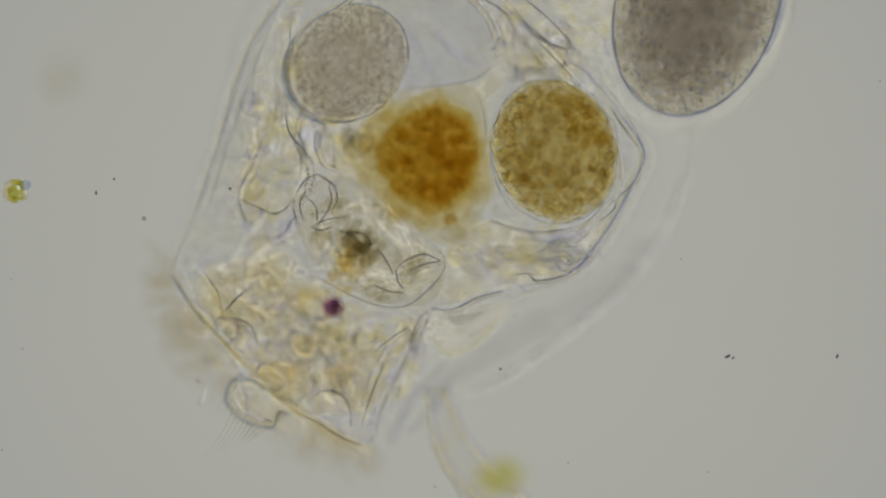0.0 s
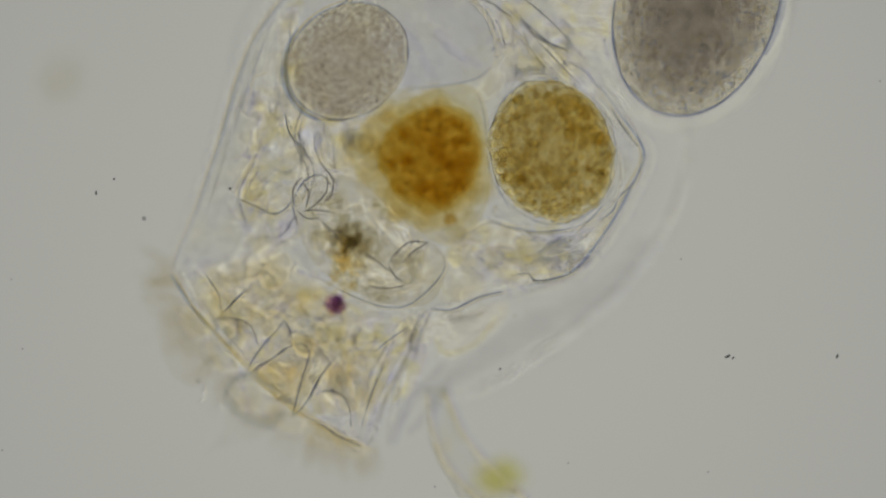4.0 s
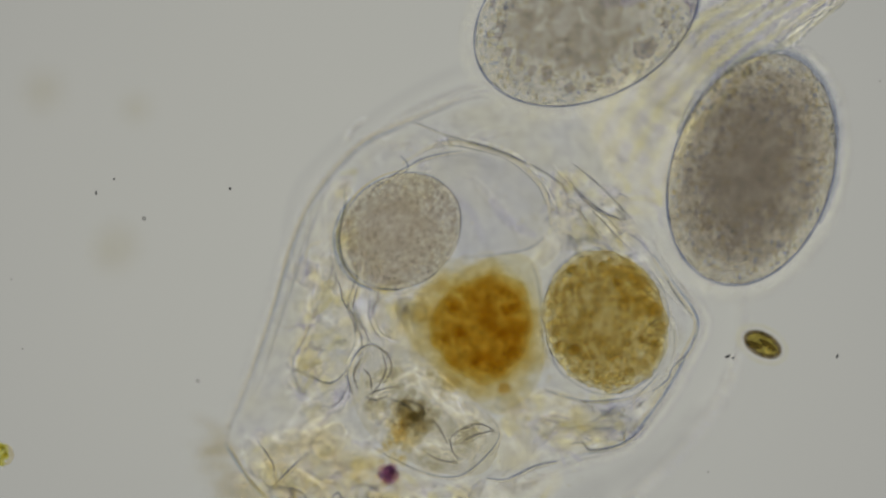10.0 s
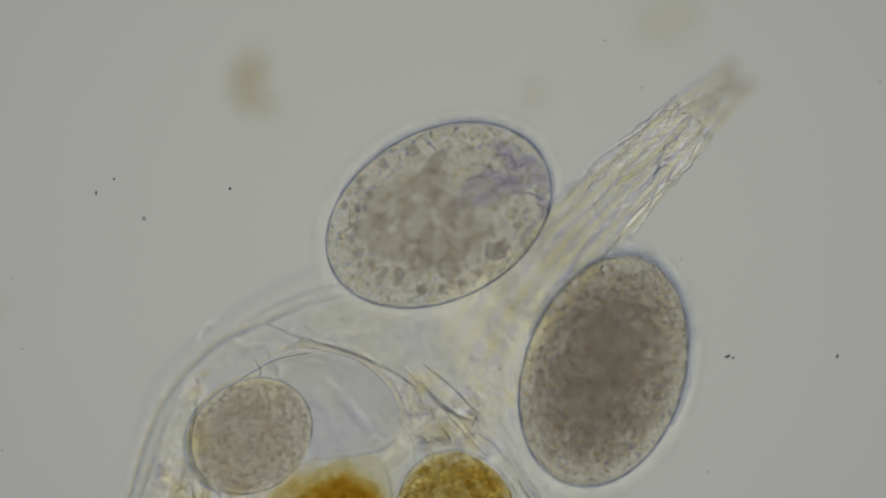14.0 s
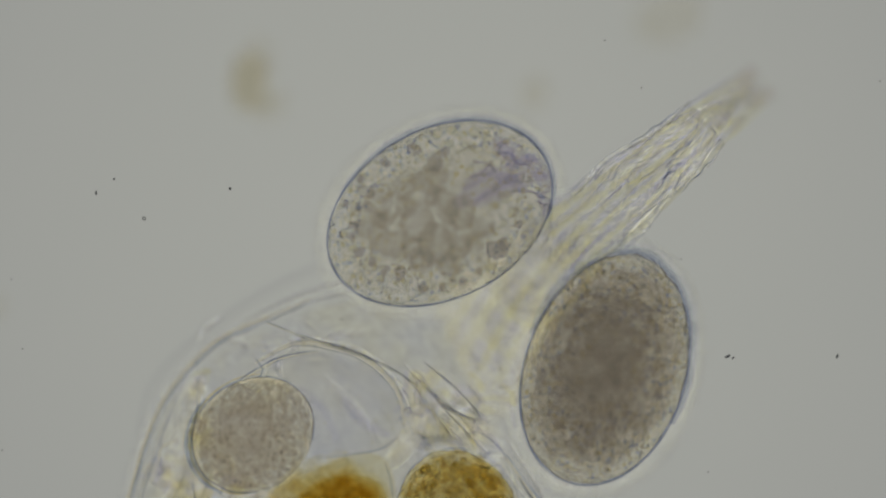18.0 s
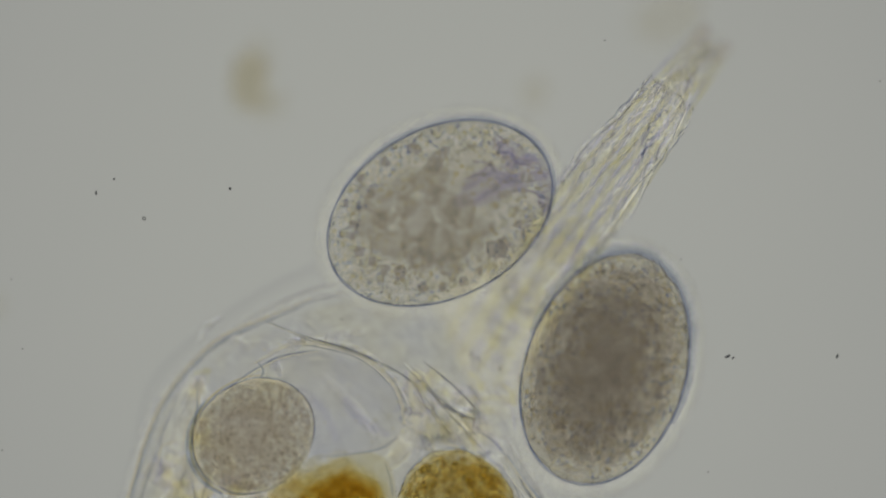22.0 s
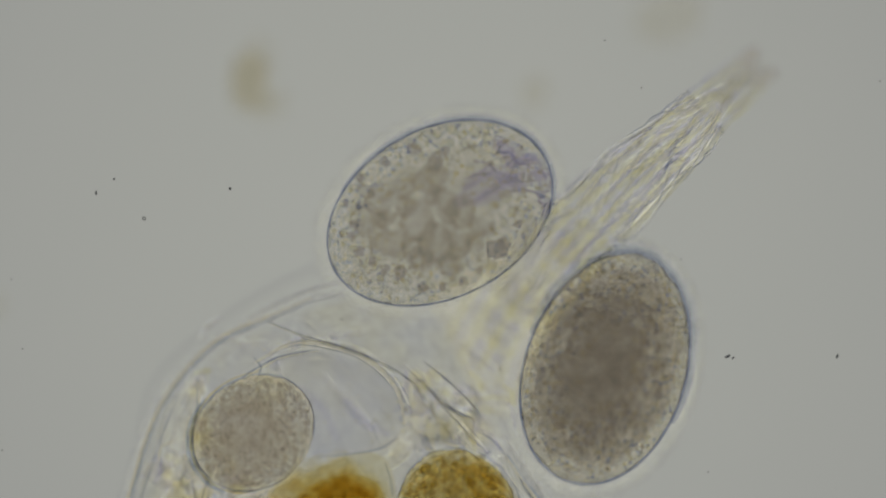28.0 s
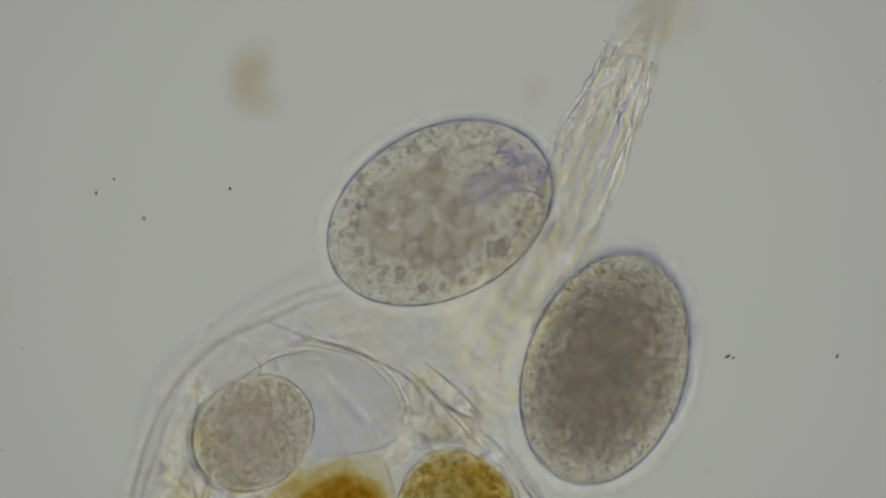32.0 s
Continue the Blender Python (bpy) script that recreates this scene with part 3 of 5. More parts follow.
    tagged(part("mastax_haze", grains(rng, 170, P(655, 440, -12), (125, 78, 22), -38, 0.0, (6, 17), None, 0.6, True), M_GREY_FAINT, ob), kind="stuff")
    # soft straw and lavender patches put in for colour fringes between the skins
    for x0, y0, x1, y1, n in ((350, 470, 560, 600, 24), (470, 560, 690, 730, 26), (430, 150, 525, 440, 40), (800, 400, 1040, 490, 30), (560, 190, 650, 300, 14), (890, 10, 1030, 130, 26), (500, 0, 545, 140, 10), (660, 560, 745, 700, 18)):
        for k in range(n):
            r = rng.uniform(7, 22)
            part("tinted_patch", blob(P(rng.uniform(x0, x1), rng.uniform(y0, y1), rng.uniform(-75, -15)), (r, r * rng.uniform(0.35, 0.8), r * 0.4), rng.uniform(0, 180), 0.3, 14, 3, 0, None, 2), (M_STRAW_SOFT, M_BLUE_SOFT, M_STRAW_SOFT)[k % 3], ob)
    for outline, deep in ((NECK_LOBE, 34), (NECK_FOLD, 12)):
        part("neck_lobe", pillow(outline, deep, deep * 0.6, 9, 6, rim=-70, lens=True), M_NECK, ob, "pale yellowish lobe of the neck")
    part("foot_root", pillow(FOOT_ROOT, 44, 30, 9, 6, rim=-120, lens=True), M_NECK, ob, "milky pale root of the foot")
    # pale lobes of tissue in the head, along the flank and behind the jaws
    for x0, y0, x1, y1, n, lo, hi in ((360, 480, 540, 600, 22, 16, 40), (480, 560, 650, 710, 24, 16, 42), (440, 170, 530, 430, 18, 16, 38), (800, 410, 1010, 480, 12, 14, 34),
                                      (560, 180, 660, 300, 9, 14, 32), (890, 20, 1000, 120, 10, 14, 30), (505, 10, 545, 130, 7, 10, 22), (690, 570, 730, 600, 3, 14, 26)):
        for _ in range(n):
            x, y = rng.uniform(x0, x1), rng.uniform(y0, y1)
            a, q = rng.uniform(lo, hi), rng.uniform(0.4, 0.9)
            part("tissue_lobe", blob(P(x, y, rng.uniform(-125, -35)), (a, a * q, a * 0.6), rng.uniform(0, 180), 0.22, 22, 3), rng.choice((M_TISSUE, M_TISSUE_SOFT)), ob)
    tagged(part("body_granule", grains(rng, 420, P(720, 330, -40), (330, 360, 90), 20, 0.1, (2.0, 5.0)), M_GRAIN, ob), kind="stuff")
    return ovum, gland


def folds(ob, rng):
    L, F, A, S = M_LINE, M_FOLD, M_AMBER, M_MUSCLE
    # head
    fold(ob, 3.4, -34, M_BLUE_LINE, (302, 486), (341, 546), (380, 590))
    fold(ob, 1.8, 0, L, (359, 480), (386, 519), (389, 546), (383, 564))
    fold(ob, 2.2, 5, L, (395, 553), (419, 528), (448, 501))
    fold(ob, 1.4, 0, L, (383, 565), (419, 564), (445, 579), (454, 608))
    fold(ob, 8.0, -45, M_AMBER_SOFT, (375, 588), (430, 640), (490, 694), (538, 729), (579, 759), (640, 792), name="front_edge")
    fold(ob, 3.2, -28, M_AMBER_LINE, (308, 486), (345, 548), (385, 592), (432, 648), name="front_edge")
    fold(ob, 2.6, -34, M_AMBER_LINE, (438, 662), (475, 692), (520, 728), (560, 748), (612, 778), (668, 800), name="front_edge")
    fold(ob, 2.0, -4, L, (542, 738), (570, 752), (596, 770), (640, 790))
    # bright fringe beside the front edge, put in as two tubes
    fold(ob, 5.0, -50, M_BRIGHT, (318, 478), (352, 536), (392, 580), (436, 636), name="front_edge")
    fold(ob, 5.0, -60, M_BRIGHT, (452, 664), (492, 694), (534, 726), (590, 756), (650, 786), name="front_edge")
    fold(ob, 9.0, -70, M_AMBER_SOFT, (545, 748), (580, 770), (622, 792))
    fold(ob, 10.0, -30, M_BRIGHT, (759, 552), (740, 584), (733, 622))
    fold(ob, 5.0, -40, M_BRIGHT, (700, 600), (668, 650), (640, 720))
    fold(ob, 5.0, -60, M_BRIGHT, (720, 640), (690, 700), (660, 780))
    fold(ob, 1.6, 0, L, (544, 709), (573, 692), (603, 698), (618, 721), (621, 757))
    fold(ob, 2.2, 5, L, (663, 623), (692, 599), (722, 579))
    fold(ob, 2.2, -15, L, (639, 757), (657, 698), (680, 644))
    fold(ob, 5.0, -50, M_STRAW_SOFT, (640, 740), (672, 660), (745, 575))
    fold(ob, 5.0, -50, M_BLUE_SOFT, (600, 690), (650, 620), (720, 560))
    fold(ob, 6.0, -45, M_STRAW_SOFT, (755, 555), (735, 590), (738, 630))
    fold(ob, 6.0, -45, M_STRAW_SOFT, (880, 560), (840, 610), (790, 625), (770, 600))
    # jaws' sac and the right lower wall
    fold(ob, 1.6, 5, L, (560, 490), (627, 525), (680, 543), (722, 540), (764, 507), (788, 471), (776, 442))
    fold(ob, 1.6, 8, L, (529, 400), (519, 360), (539, 320), (569, 310), (590, 335))
    fold(ob, 2.6, 0, L, (762, 546), (800, 548), (850, 525), (890, 516))
    fold(ob, 2.2, 0, L, (905, 488), (935, 484), (950, 497), (1005, 485), (1045, 452))
    fold(ob, 1.5, 0, L, (862, 385), (900, 402), (960, 410), (1030, 398), (1070, 360))
    fold(ob, 1.6, -10, L, (905, 460), (950, 448), (985, 425), (1000, 415))
    fold(ob, 5.0, -10, F, (800, 430), (850, 395), (880, 390), (930, 404))
    fold(ob, 2.0, 0, L, (1060, 392), (1085, 372), (1095, 350), (1125, 318), (1137, 272))
    fold(ob, 5.0, -20, F, (1040, 150), (1075, 200), (1110, 240), (1136, 268))
    fold(ob, 2.0, -10, L, (1082, 190), (1098, 218), (1128, 258))
    fold(ob, 4.0, -15, F, (1060, 165), (1092, 250), (1100, 320), (1070, 385), (1010, 440), (930, 470))
    fold(ob, 2.6, -10, M_LINE_SOFT, (868, 250), (872, 290), (885, 340), (905, 372))
    fold(ob, 2.6, -12, M_LINE_SOFT, (845, 165), (856, 200), (862, 250))
    # the body's left edge
    fold(ob, 5.0, -55, F, (325, 450), (352, 375), (393, 260), (428, 140), (463, 62), (520, -8))
    # amber and blue colour fringes of the lens, put in as paired lines
    fold(ob, 1.8, -45, M_AMBER_LINE, (303, 462), (341, 372), (381, 258), (416, 138), (451, 57), (501, -9), (556, -57), (636, -92), (716, -126))
    fold(ob, 1.8, -45, M_BLUE_LINE, (311, 464), (346, 374), (386, 260), (421, 140), (456, 60), (506, -5), (560, -52), (640, -87), (720, -121))
    fold(ob, 2.4, -10, M_BLUE_LINE, (1060, 150), (1092, 195), (1140, 268), (1118, 328), (1084, 392), (1012, 480), (930, 507))
    fold(ob, 1.6, -40, M_AMBER_LINE, (1056, 152), (1087, 198), (1134, 268), (1112, 327), (1079, 389), (1008, 475), (928, 502))
    # flank
    fold(ob, 5.0, -10, F, (500, 190), (525, 240), (540, 290), (520, 350), (525, 400), (495, 430))
    fold(ob, 4.0, -5, F, (470, 150), (480, 220), (440, 290), (415, 340), (450, 370), (500, 370), (525, 340))
    fold(ob, 1.8, 0, L, (503, 200), (512, 235), (530, 262), (532, 300))
    fold(ob, 1.8, 0, L, (420, 350), (455, 366), (492, 378), (525, 345))
    fold(ob, 8.0, -25, M_BRIGHT, (525, 380), (512, 412), (490, 428), (470, 420))
    fold(ob, 3.0, -20, F, (455, 90), (420, 200), (390, 300), (360, 400))
    fold(ob, 2.2, -30, M_LINE_SOFT, (490, 20), (450, 120), (400, 270), (365, 375))
    fold(ob, 3.5, -10, F, (520, 40), (495, 120), (490, 190))
    fold(ob, 2.0, 5, L, (514, 37), (512, 80), (504, 120), (512, 165), (530, 190))
    # hind end
    fold(ob, 2.4, 5, L, (634, -85), (704, -58), (784, -33), (864, 2), (909, 37))
    fold(ob, 3.0, 5, L, (909, 17), (944, 57), (975, 78), (1000, 87))
    fold(ob, 1.4, 0, L, (914, -13), (964, 27), (1012, 77))
    fold(ob, 10.0, -45, M_BLUE_SOFT, (770, 50), (806, 92), (852, 118))
    fold(ob, 7.0, -90, M_BRIGHT, (735, 10), (790, 66), (835, 128))
    fold(ob, 8.0, -70, M_BLUE_SOFT, (690, 30), (740, 80), (760, 130))
    fold(ob, 5.0, -25, M_BRIGHT, (640, -32), (700, -54), (770, -46), (826, -20), (874, 34), (892, 92), (880, 130))
    for k in range(34):
        a = k / 33
        x, y = 640 + 245 * math.sin(a * 1.5), -40 - 22 * math.sin(a * 3.1) + 150 * a ** 2.2
        r = rng.uniform(2.5, 5.5)
        part("fat_droplet", blob(P(x + rng.uniform(-9, 9), y + rng.uniform(-8, 8), rng.uniform(-14, 6)), (r, r * 0.8, r * 0.8), rng.uniform(0, 180), 0.2, 6, 2), (M_BEADLET, M_STRAW_SOFT, M_BEADLET, M_LINE_SOFT)[k % 4], ob)
    fold(ob, 6.0, 0, S, (614, -10), (684, -46), (764, -36), (814, -16), (864, 34), (880, 97))
    fold(ob, 1.8, 3, L, (560, 40), (600, 10), (625, -5), (660, -22), (724, -34))
    fold(ob, 3.0, 0, F, (634, 17), (640, -8), (664, -25))
    fold(ob, 2.4, -12, M_LINE_SOFT, (724, 157), (790, 150), (840, 140), (868, 120))
    fold(ob, 5.0, -10, F, (880, 97), (895, 140), (870, 170), (850, 180))
    fold(ob, 4.0, -10, F, (909, 37), (960, 110), (1010, 160), (1040, 190))
    fold(ob, 2.0, 0, M_LINE_SOFT, (985, 100), (992, 122), (1002, 108), (1040, 130), (1062, 160))
    fold(ob, 5.0, -60, F, (505, -5), (600, -90), (740, -150), (860, -160))
    for x, y in ((880, 20), (905, 60), (935, 95), (900, 110), (950, 130), (915, 140)):
        fold(ob, 4.0, -8, S, (x, y), (x + 22, y + 10), (x + 34, y + 34))
    # cross bands where the foot joins the body
    for k in range(8):
        x, y = 985 + 12 * k, -40 - 16 * k
        fold(ob, rng.uniform(4, 9), -95, (M_BRIGHT, M_BLUE_SOFT, M_STRAW_SOFT)[k % 3], (x + rng.uniform(-8, 8), y), (x + 26, y + 24), (x + 62, y + 40 + rng.uniform(-12, 12)))
    # the halo's bright edge, and a grey band put in for the shade within it
    fold(ob, 9.0, -135, M_BRIGHT, (1222, 200), (1220, 290), (1180, 410), (1085, 530), (965, 625), (855, 690), (780, 705), name="halo_edge")
    fold(ob, 26.0, -150, M_GREY_SHADE, (1150, 420), (1060, 520), (940, 585), (830, 650), (750, 700), name="halo_shade")
    # the neck's soft strands and the soft fringes along the body's edge
    fold(ob, 6.0, -60, M_BRIGHT, (762, 552), (735, 620), (705, 690), (690, 760))
    fold(ob, 6.0, -75, M_BLUE_SOFT, (770, 560), (750, 640), (720, 720), (700, 790))
    fold(ob, 5.0, -55, M_BRIGHT, (748, 562), (715, 620), (680, 690), (655, 770))
    fold(ob, 4.0, -40, M_BLUE_SOFT, (752, 562), (705, 640), (668, 720), (645, 790))
    # blurred shade beside the neck, put in as two grey bands
    fold(ob, 12.0, -80, M_GREY_SHADE, (790, 640), (745, 690), (700, 750), (690, 790))
    fold(ob, 10.0, -90, M_GREY_SHADE, (800, 660), (770, 720), (720, 770))
    fold(ob, 5.0, -50, M_STRAW_SOFT, (700, 600), (655, 650), (630, 710))
    fold(ob, 5.0, -50, M_BRIGHT, (640, 580), (610, 640), (590, 700))
    # soft bright and dark fringe along the body, put in as wide tubes
    fold(ob, 11.0, -60, M_STRAND_SOFT, (1058, 120), (1105, 190), (1155, 268), (1130, 335), (1095, 400), (1025, 490), (940, 520), (860, 545))
    fold(ob, 8.0, -95, M_STRAND_SOFT, (298, 462), (336, 372), (376, 258), (411, 138), (446, 56), (496, -12), (556, -62))
    fold(ob, 7.0, -95, M_STRAND_SOFT, (505, -12), (560, -58), (640, -96), (720, -130), (810, -152))
    fold(ob, 7.0, -25, M_STRAND, (545, 175), (525, 245), (550, 300), (538, 360))
    fold(ob, 7.0, -25, M_STRAND, (470, 240), (450, 300), (428, 345), (440, 400))
    fold(ob, 5.0, -15, M_STRAND, (590, 215), (560, 245), (575, 290), (610, 305))
    fold(ob, 6.0, -20, M_STRAND, (880, -10), (930, 40), (985, 100), (1030, 150))
    for _ in range(44):
        x, y = rng.uniform(795, 1040), rng.uniform(410, 500)
        if y < 590 - 0.15 * x and y > 300 + 0.1 * x:
            r = rng.uniform(2.5, 5.5)
            part("fat_droplet", blob(P(x, y, rng.uniform(-8, 8)), (r, r, r * 0.8), 0, 0, fine=2), M_BEADLET, ob)
    # straw and blue strips put in for colour fringes: neck, lower wall, flank, behind the bladder
    for x0, y0, x1, y1, n, way in ((640, 560, 740, 760, 16, 118), (790, 500, 960, 440, 14, -20), (440, 150, 500, 400, 16, 100), (520, 180, 620, 420, 12, 80), (880, 0, 1060, 170, 14, 50), (350, 480, 620, 700, 26, 40)):
        for k in range(n):
            x, y = rng.uniform(x0, x1), rng.uniform(y0, y1)
            a, s = radians(way + rng.gauss(0, 22)), rng.uniform(18, 46)
            fold(ob, rng.uniform(2.5, 6.0), rng.uniform(-55, 0), (M_STRAW_SOFT, M_BLUE_SOFT)[k % 2], (x, y), (x + s * math.cos(a), y + s * math.sin(a)), (x + 1.9 * s * math.cos(a + 0.25), y + 1.9 * s * math.sin(a + 0.25)), name="tinted_fringe")
    # strands added for the bright blurred streaks of bent light
    for x0, y0, x1, y1, n, way in ((360, 480, 640, 700, 22, 40), (440, 160, 500, 420, 14, 100), (520, 190, 600, 300, 8, 70), (810, 420, 1020, 480, 22, -20), (890, 0, 1030, 140, 22, 45), (1070, 200, 1120, 330, 8, 80), (510, -10, 800, -60, 10, -15)):
        for k in range(n):
            x, y = rng.uniform(x0, x1), rng.uniform(y0, y1)
            a, s = radians(way + rng.gauss(0, 35)), rng.uniform(14, 34)
            fold(ob, rng.uniform(2.5, 6.0), rng.uniform(-90, -25), M_BRIGHT, (x, y), (x + s * math.cos(a), y + s * math.sin(a)), (x + 1.9 * s * math.cos(a + 0.3), y + 1.9 * s * math.sin(a + 0.3)), name="bright_streak")
    # short stray folds
    for _ in range(26):
        x, y = rng.choice(((rng.uniform(350, 640), rng.uniform(470, 720)), (rng.uniform(430, 540), rng.uniform(150, 440)), (rng.uniform(800, 1050), rng.uniform(400, 490))))
        a, s = rng.uniform(0, math.tau), rng.uniform(14, 34)
        fold(ob, rng.uniform(1.5, 3.5), rng.uniform(-30, 10), rng.choice((M_LINE_SOFT, F, S)), (x, y), (x + s * math.cos(a), y + s * math.sin(a)), (x + 1.8 * s * math.cos(a + 0.5), y + 1.8 * s * math.sin(a + 0.5)))


def spine(ob, tip, left, right, arch):
    """A front spine: a hollow pointed horn with two dark edges."""
    base = P((left[-1][0] + right[-1][0]) / 2, (left[-1][1] + right[-1][1]) / 2)
    s = part("front_spine", tube([P(*tip) - base, P((left[0][0] + right[0][0]) / 2, (left[0][1] + right[0][1]) / 2) - base, Vector((0, 0, 0))], 3, 9, 10, flat=0.6), M_TISSUE_SOFT, ob, "clear pointed front spine", at=base)
    for side in (left, right):
        part("edge", tube([P(x, y, 2) - base for x, y in (tip, *side)], 2.3, 1.0, 6, spindle=True), M_LINE, s)
    part("edge", tube([P(x, y, 2) - base for x, y in arch], 1.6, 1.0, 6), M_LINE, s)
    return s


def jaw(ob, at, seed, rods):
    """One jaw: a curved handle, a toothed plate and thin rods."""
    j = part("jaw", blob(Vector((14 * U, 8 * U, -18 * U)), (26 + 3 * seed, 12, 7), 20, 0.35, 12, 3, 0, None, 3), M_JAW, ob, "grey-brown hard jaw", at=at)
    for rod in rods:
        part("rod", tube([Vector((x * U, -y * U, 4 * U)) for x, y in rod], 1.8, 0.8, 6, spindle=True), M_ROD, j, "thin dark rod of the jaw")
        part("rod_sheen", tube([Vector(((x + 4) * U, -(y + 4) * U, -12 * U)) for x, y in rod], 2.6, 0.8, 6, spindle=True), M_BRIGHT, j)
    return j


def tuft(ob, rng, x, y, way, length, count, z):
    """A tuft of cilia that beats on the wheel organ's edge."""
    bm = bmesh.new()
    for _ in range(count):
        a = radians(way + rng.gauss(0, 15))
        r = length * rng.uniform(0.6, 1.1)
        s = Vector((rng.uniform(-22, 22) * U, rng.uniform(-22, 22) * U, rng.uniform(-22, 22) * U))
        d = Vector((math.cos(a), -math.sin(a), rng.uniform(-0.2, 0.2))) * r * U
        bend = Vector((-d.y, d.x, 0)) * rng.uniform(-0.25, 0.25)
        tube([s, s + d * 0.5 + bend, s + d], 2.4, 0.3, 4, steps=3, bm=bm)
    return part("cilia_tuft", bm, M_CILIA, ob, "tuft of fine brownish cilia", at=P(x, y, z))


def foot(ob, rng):
    """The ringed foot in four pieces, each on its joint. Returns (piece, joint) pairs."""
    line = [(1036, -50), (1088, -122), (1164, -222), (1256, -326), (1360, -434), (1424, -502), (1486, -562)]
    half = [66, 72, 76, 70, 56, 44, 34]
    joints = [(1036, -50), (1088, -122), (1164, -222), (1360, -434)]
    spans = [(0, 1.3), (0.7, 2.4), (1.7, 5.7), (4.7, 6)]

    def across(s, f, z=0.0):
        k = min(int(s), 5)
        t = s - k
        a, c = Vector((*line[k], 0)), Vector((*line[k + 1], 0))
        p0, p1 = Vector((*line[max(k - 1, 0)], 0)), Vector((*line[min(k + 2, 6)], 0))
        way = ((c - p0) * (1 - t) + (p1 - a) * t).normalized()
        p = a.lerp(c, t) + Vector((way.y, -way.x, 0)) * (f * (half[k] * (1 - t) + half[k + 1] * t))
        return P(p.x, p.y, z)

    pieces = []
    for (jx, jy), (s0, s1) in zip(joints, spans):
        o = P(jx, jy, 0)
        drop = lambda s: -36 * max(0, 3.5 - s) - 75 * max(0, s - 4.2)
        steps = [s0 + (s1 - s0) * k / 15 for k in range(16)]
        bm = bmesh.new()
        rows = []
        for s in steps:
            m, e = across(s, 0, drop(s)) - o, across(s, 1, drop(s)) - o
            out = e - m
            rows.append([bm.verts.new(m + out * math.cos(k * math.tau / 18) + Vector((0, 0, out.length * 0.7 * math.sin(k * math.tau / 18)))) for k in range(18)])
        for a, c in zip(rows, rows[1:]):
            for k in range(18):
                bm.faces.new((a[k], a[(k + 1) % 18], c[(k + 1) % 18], c[k]))
        bmesh.ops.recalc_face_normals(bm, faces=bm.faces[:])
        piece = part("foot", bm, M_LORICA_SOFT, ob, "long clear wrinkled foot", at=o)
        bm = bmesh.new()
        rows = []
        for s in steps:
            m, e, z = across(s, 0, drop(s)) - o, across(s, 0.84 * min(1, (s - s0 + 0.1) / 0.5, (s1 + 0.05 - s) / (1.6 if s1 > 4 else 0.6)), drop(s)) - o, 26 * U * max(0.0, math.sin(math.pi * (s - s0) / (s1 - s0))) ** 1.5
            rows.append([bm.verts.new(m + (e - m) * u + Vector((0, 0, sign * z * (1 - u * u) ** 2))) for sign, us in ((1, range(-6, 7)), (-1, range(5, -6, -1))) for u in [v / 6 for v in us]])
        for a, c in zip(rows, rows[1:]):
            for k in range(len(a)):
                bm.faces.new((a[k], a[(k + 1) % len(a)], c[(k + 1) % len(a)], c[k]))
        bmesh.ops.recalc_face_normals(bm, faces=bm.faces[:])
        if 0.5 < s0 < 3:
            part("foot_flesh", bm, M_FOOT_CORE, piece, "milky pale flesh of the foot")
        else:
            bm.free()
        inner = [s0 + (min(s1, 4.5) - s0) * k / 15 for k in range(16)]
        count = 12 if 1.5 < s0 < 3 else 5 if 0.5 < s0 < 3 else 0
        for k in range(count):
            f = -0.95 + 1.9 * k / (count - 1)
            wob, ph = 0.05 + 0.05 * rng.random(), rng.uniform(0, 6)
            z = 22 * math.sqrt(max(0, 1 - f * f)) * (0.6 if k % 2 else -0.6)
            pts = [across(s, f * 0.97 + wob * math.sin(5 * s + ph), drop(s) + z) - o for s in inner]
            part("fibre", tube(pts, rng.uniform(1.5, 5.0), 1.0, 7, steps=3, spindle=True), rng.choice((M_BRIGHT, M_STRAW_SOFT, M_BRIGHT, M_BLUE_SOFT)), piece)
        # bright streaks along the foot, added as scattering strands
        for k in range(0 if s0 < 0.5 else 7 if s0 < 3 else 4):
            f, ph = rng.uniform(-0.9, 0.9), rng.uniform(0, 6)
            pts = [across(s, f + 0.05 * math.sin(2.5 * s + ph), drop(s) - 30) - o for s in (inner if s0 < 3 else steps)]
            part("bright_streak", tube(pts, rng.uniform(3, 6) if s0 < 3 else 2.5, 0.8, 8, steps=3, flat=0.5, spindle=True), M_BRIGHT, piece)
        # straw and lavender pairs put in for the foot's colour fringes
        for k in range(12 if s0 > 0.5 else 0):
            f, ph = -0.9 + 1.8 * k / 11, rng.uniform(0, 6)
            pts = [across(s, f + 0.05 * math.sin(3 * s + ph), drop(s) - 24) - o for s in steps]
            part("tinted_strand", tube(pts, rng.uniform(3.5, 6.5) if s0 > 1.5 else rng.uniform(5, 10), 0.8, 8, steps=3, flat=0.5, spindle=True), (M_STREAK_STRAW, M_STREAK_LAVENDER)[k % 2] if s0 < 3 else (M_STRAW_SOFT, M_BLUE_SOFT)[k % 2], piece)
        if s1 > 4 and s0 < 2:
            for f in (-1, 1):
                pts = [across(3.5 + 0.75 * k / 10, f * (0.97 + 0.035 * math.sin(k * 1.9 + f)), 4) - o for k in range(11)]
                part("wrinkled_edge", tube(pts, 1.2, 1.0, 6, steps=4, spindle=True), M_LINE, piece)
            for _ in range(22):
                s, f = rng.uniform(2.7, 4.0), rng.uniform(-0.9, 0.9)
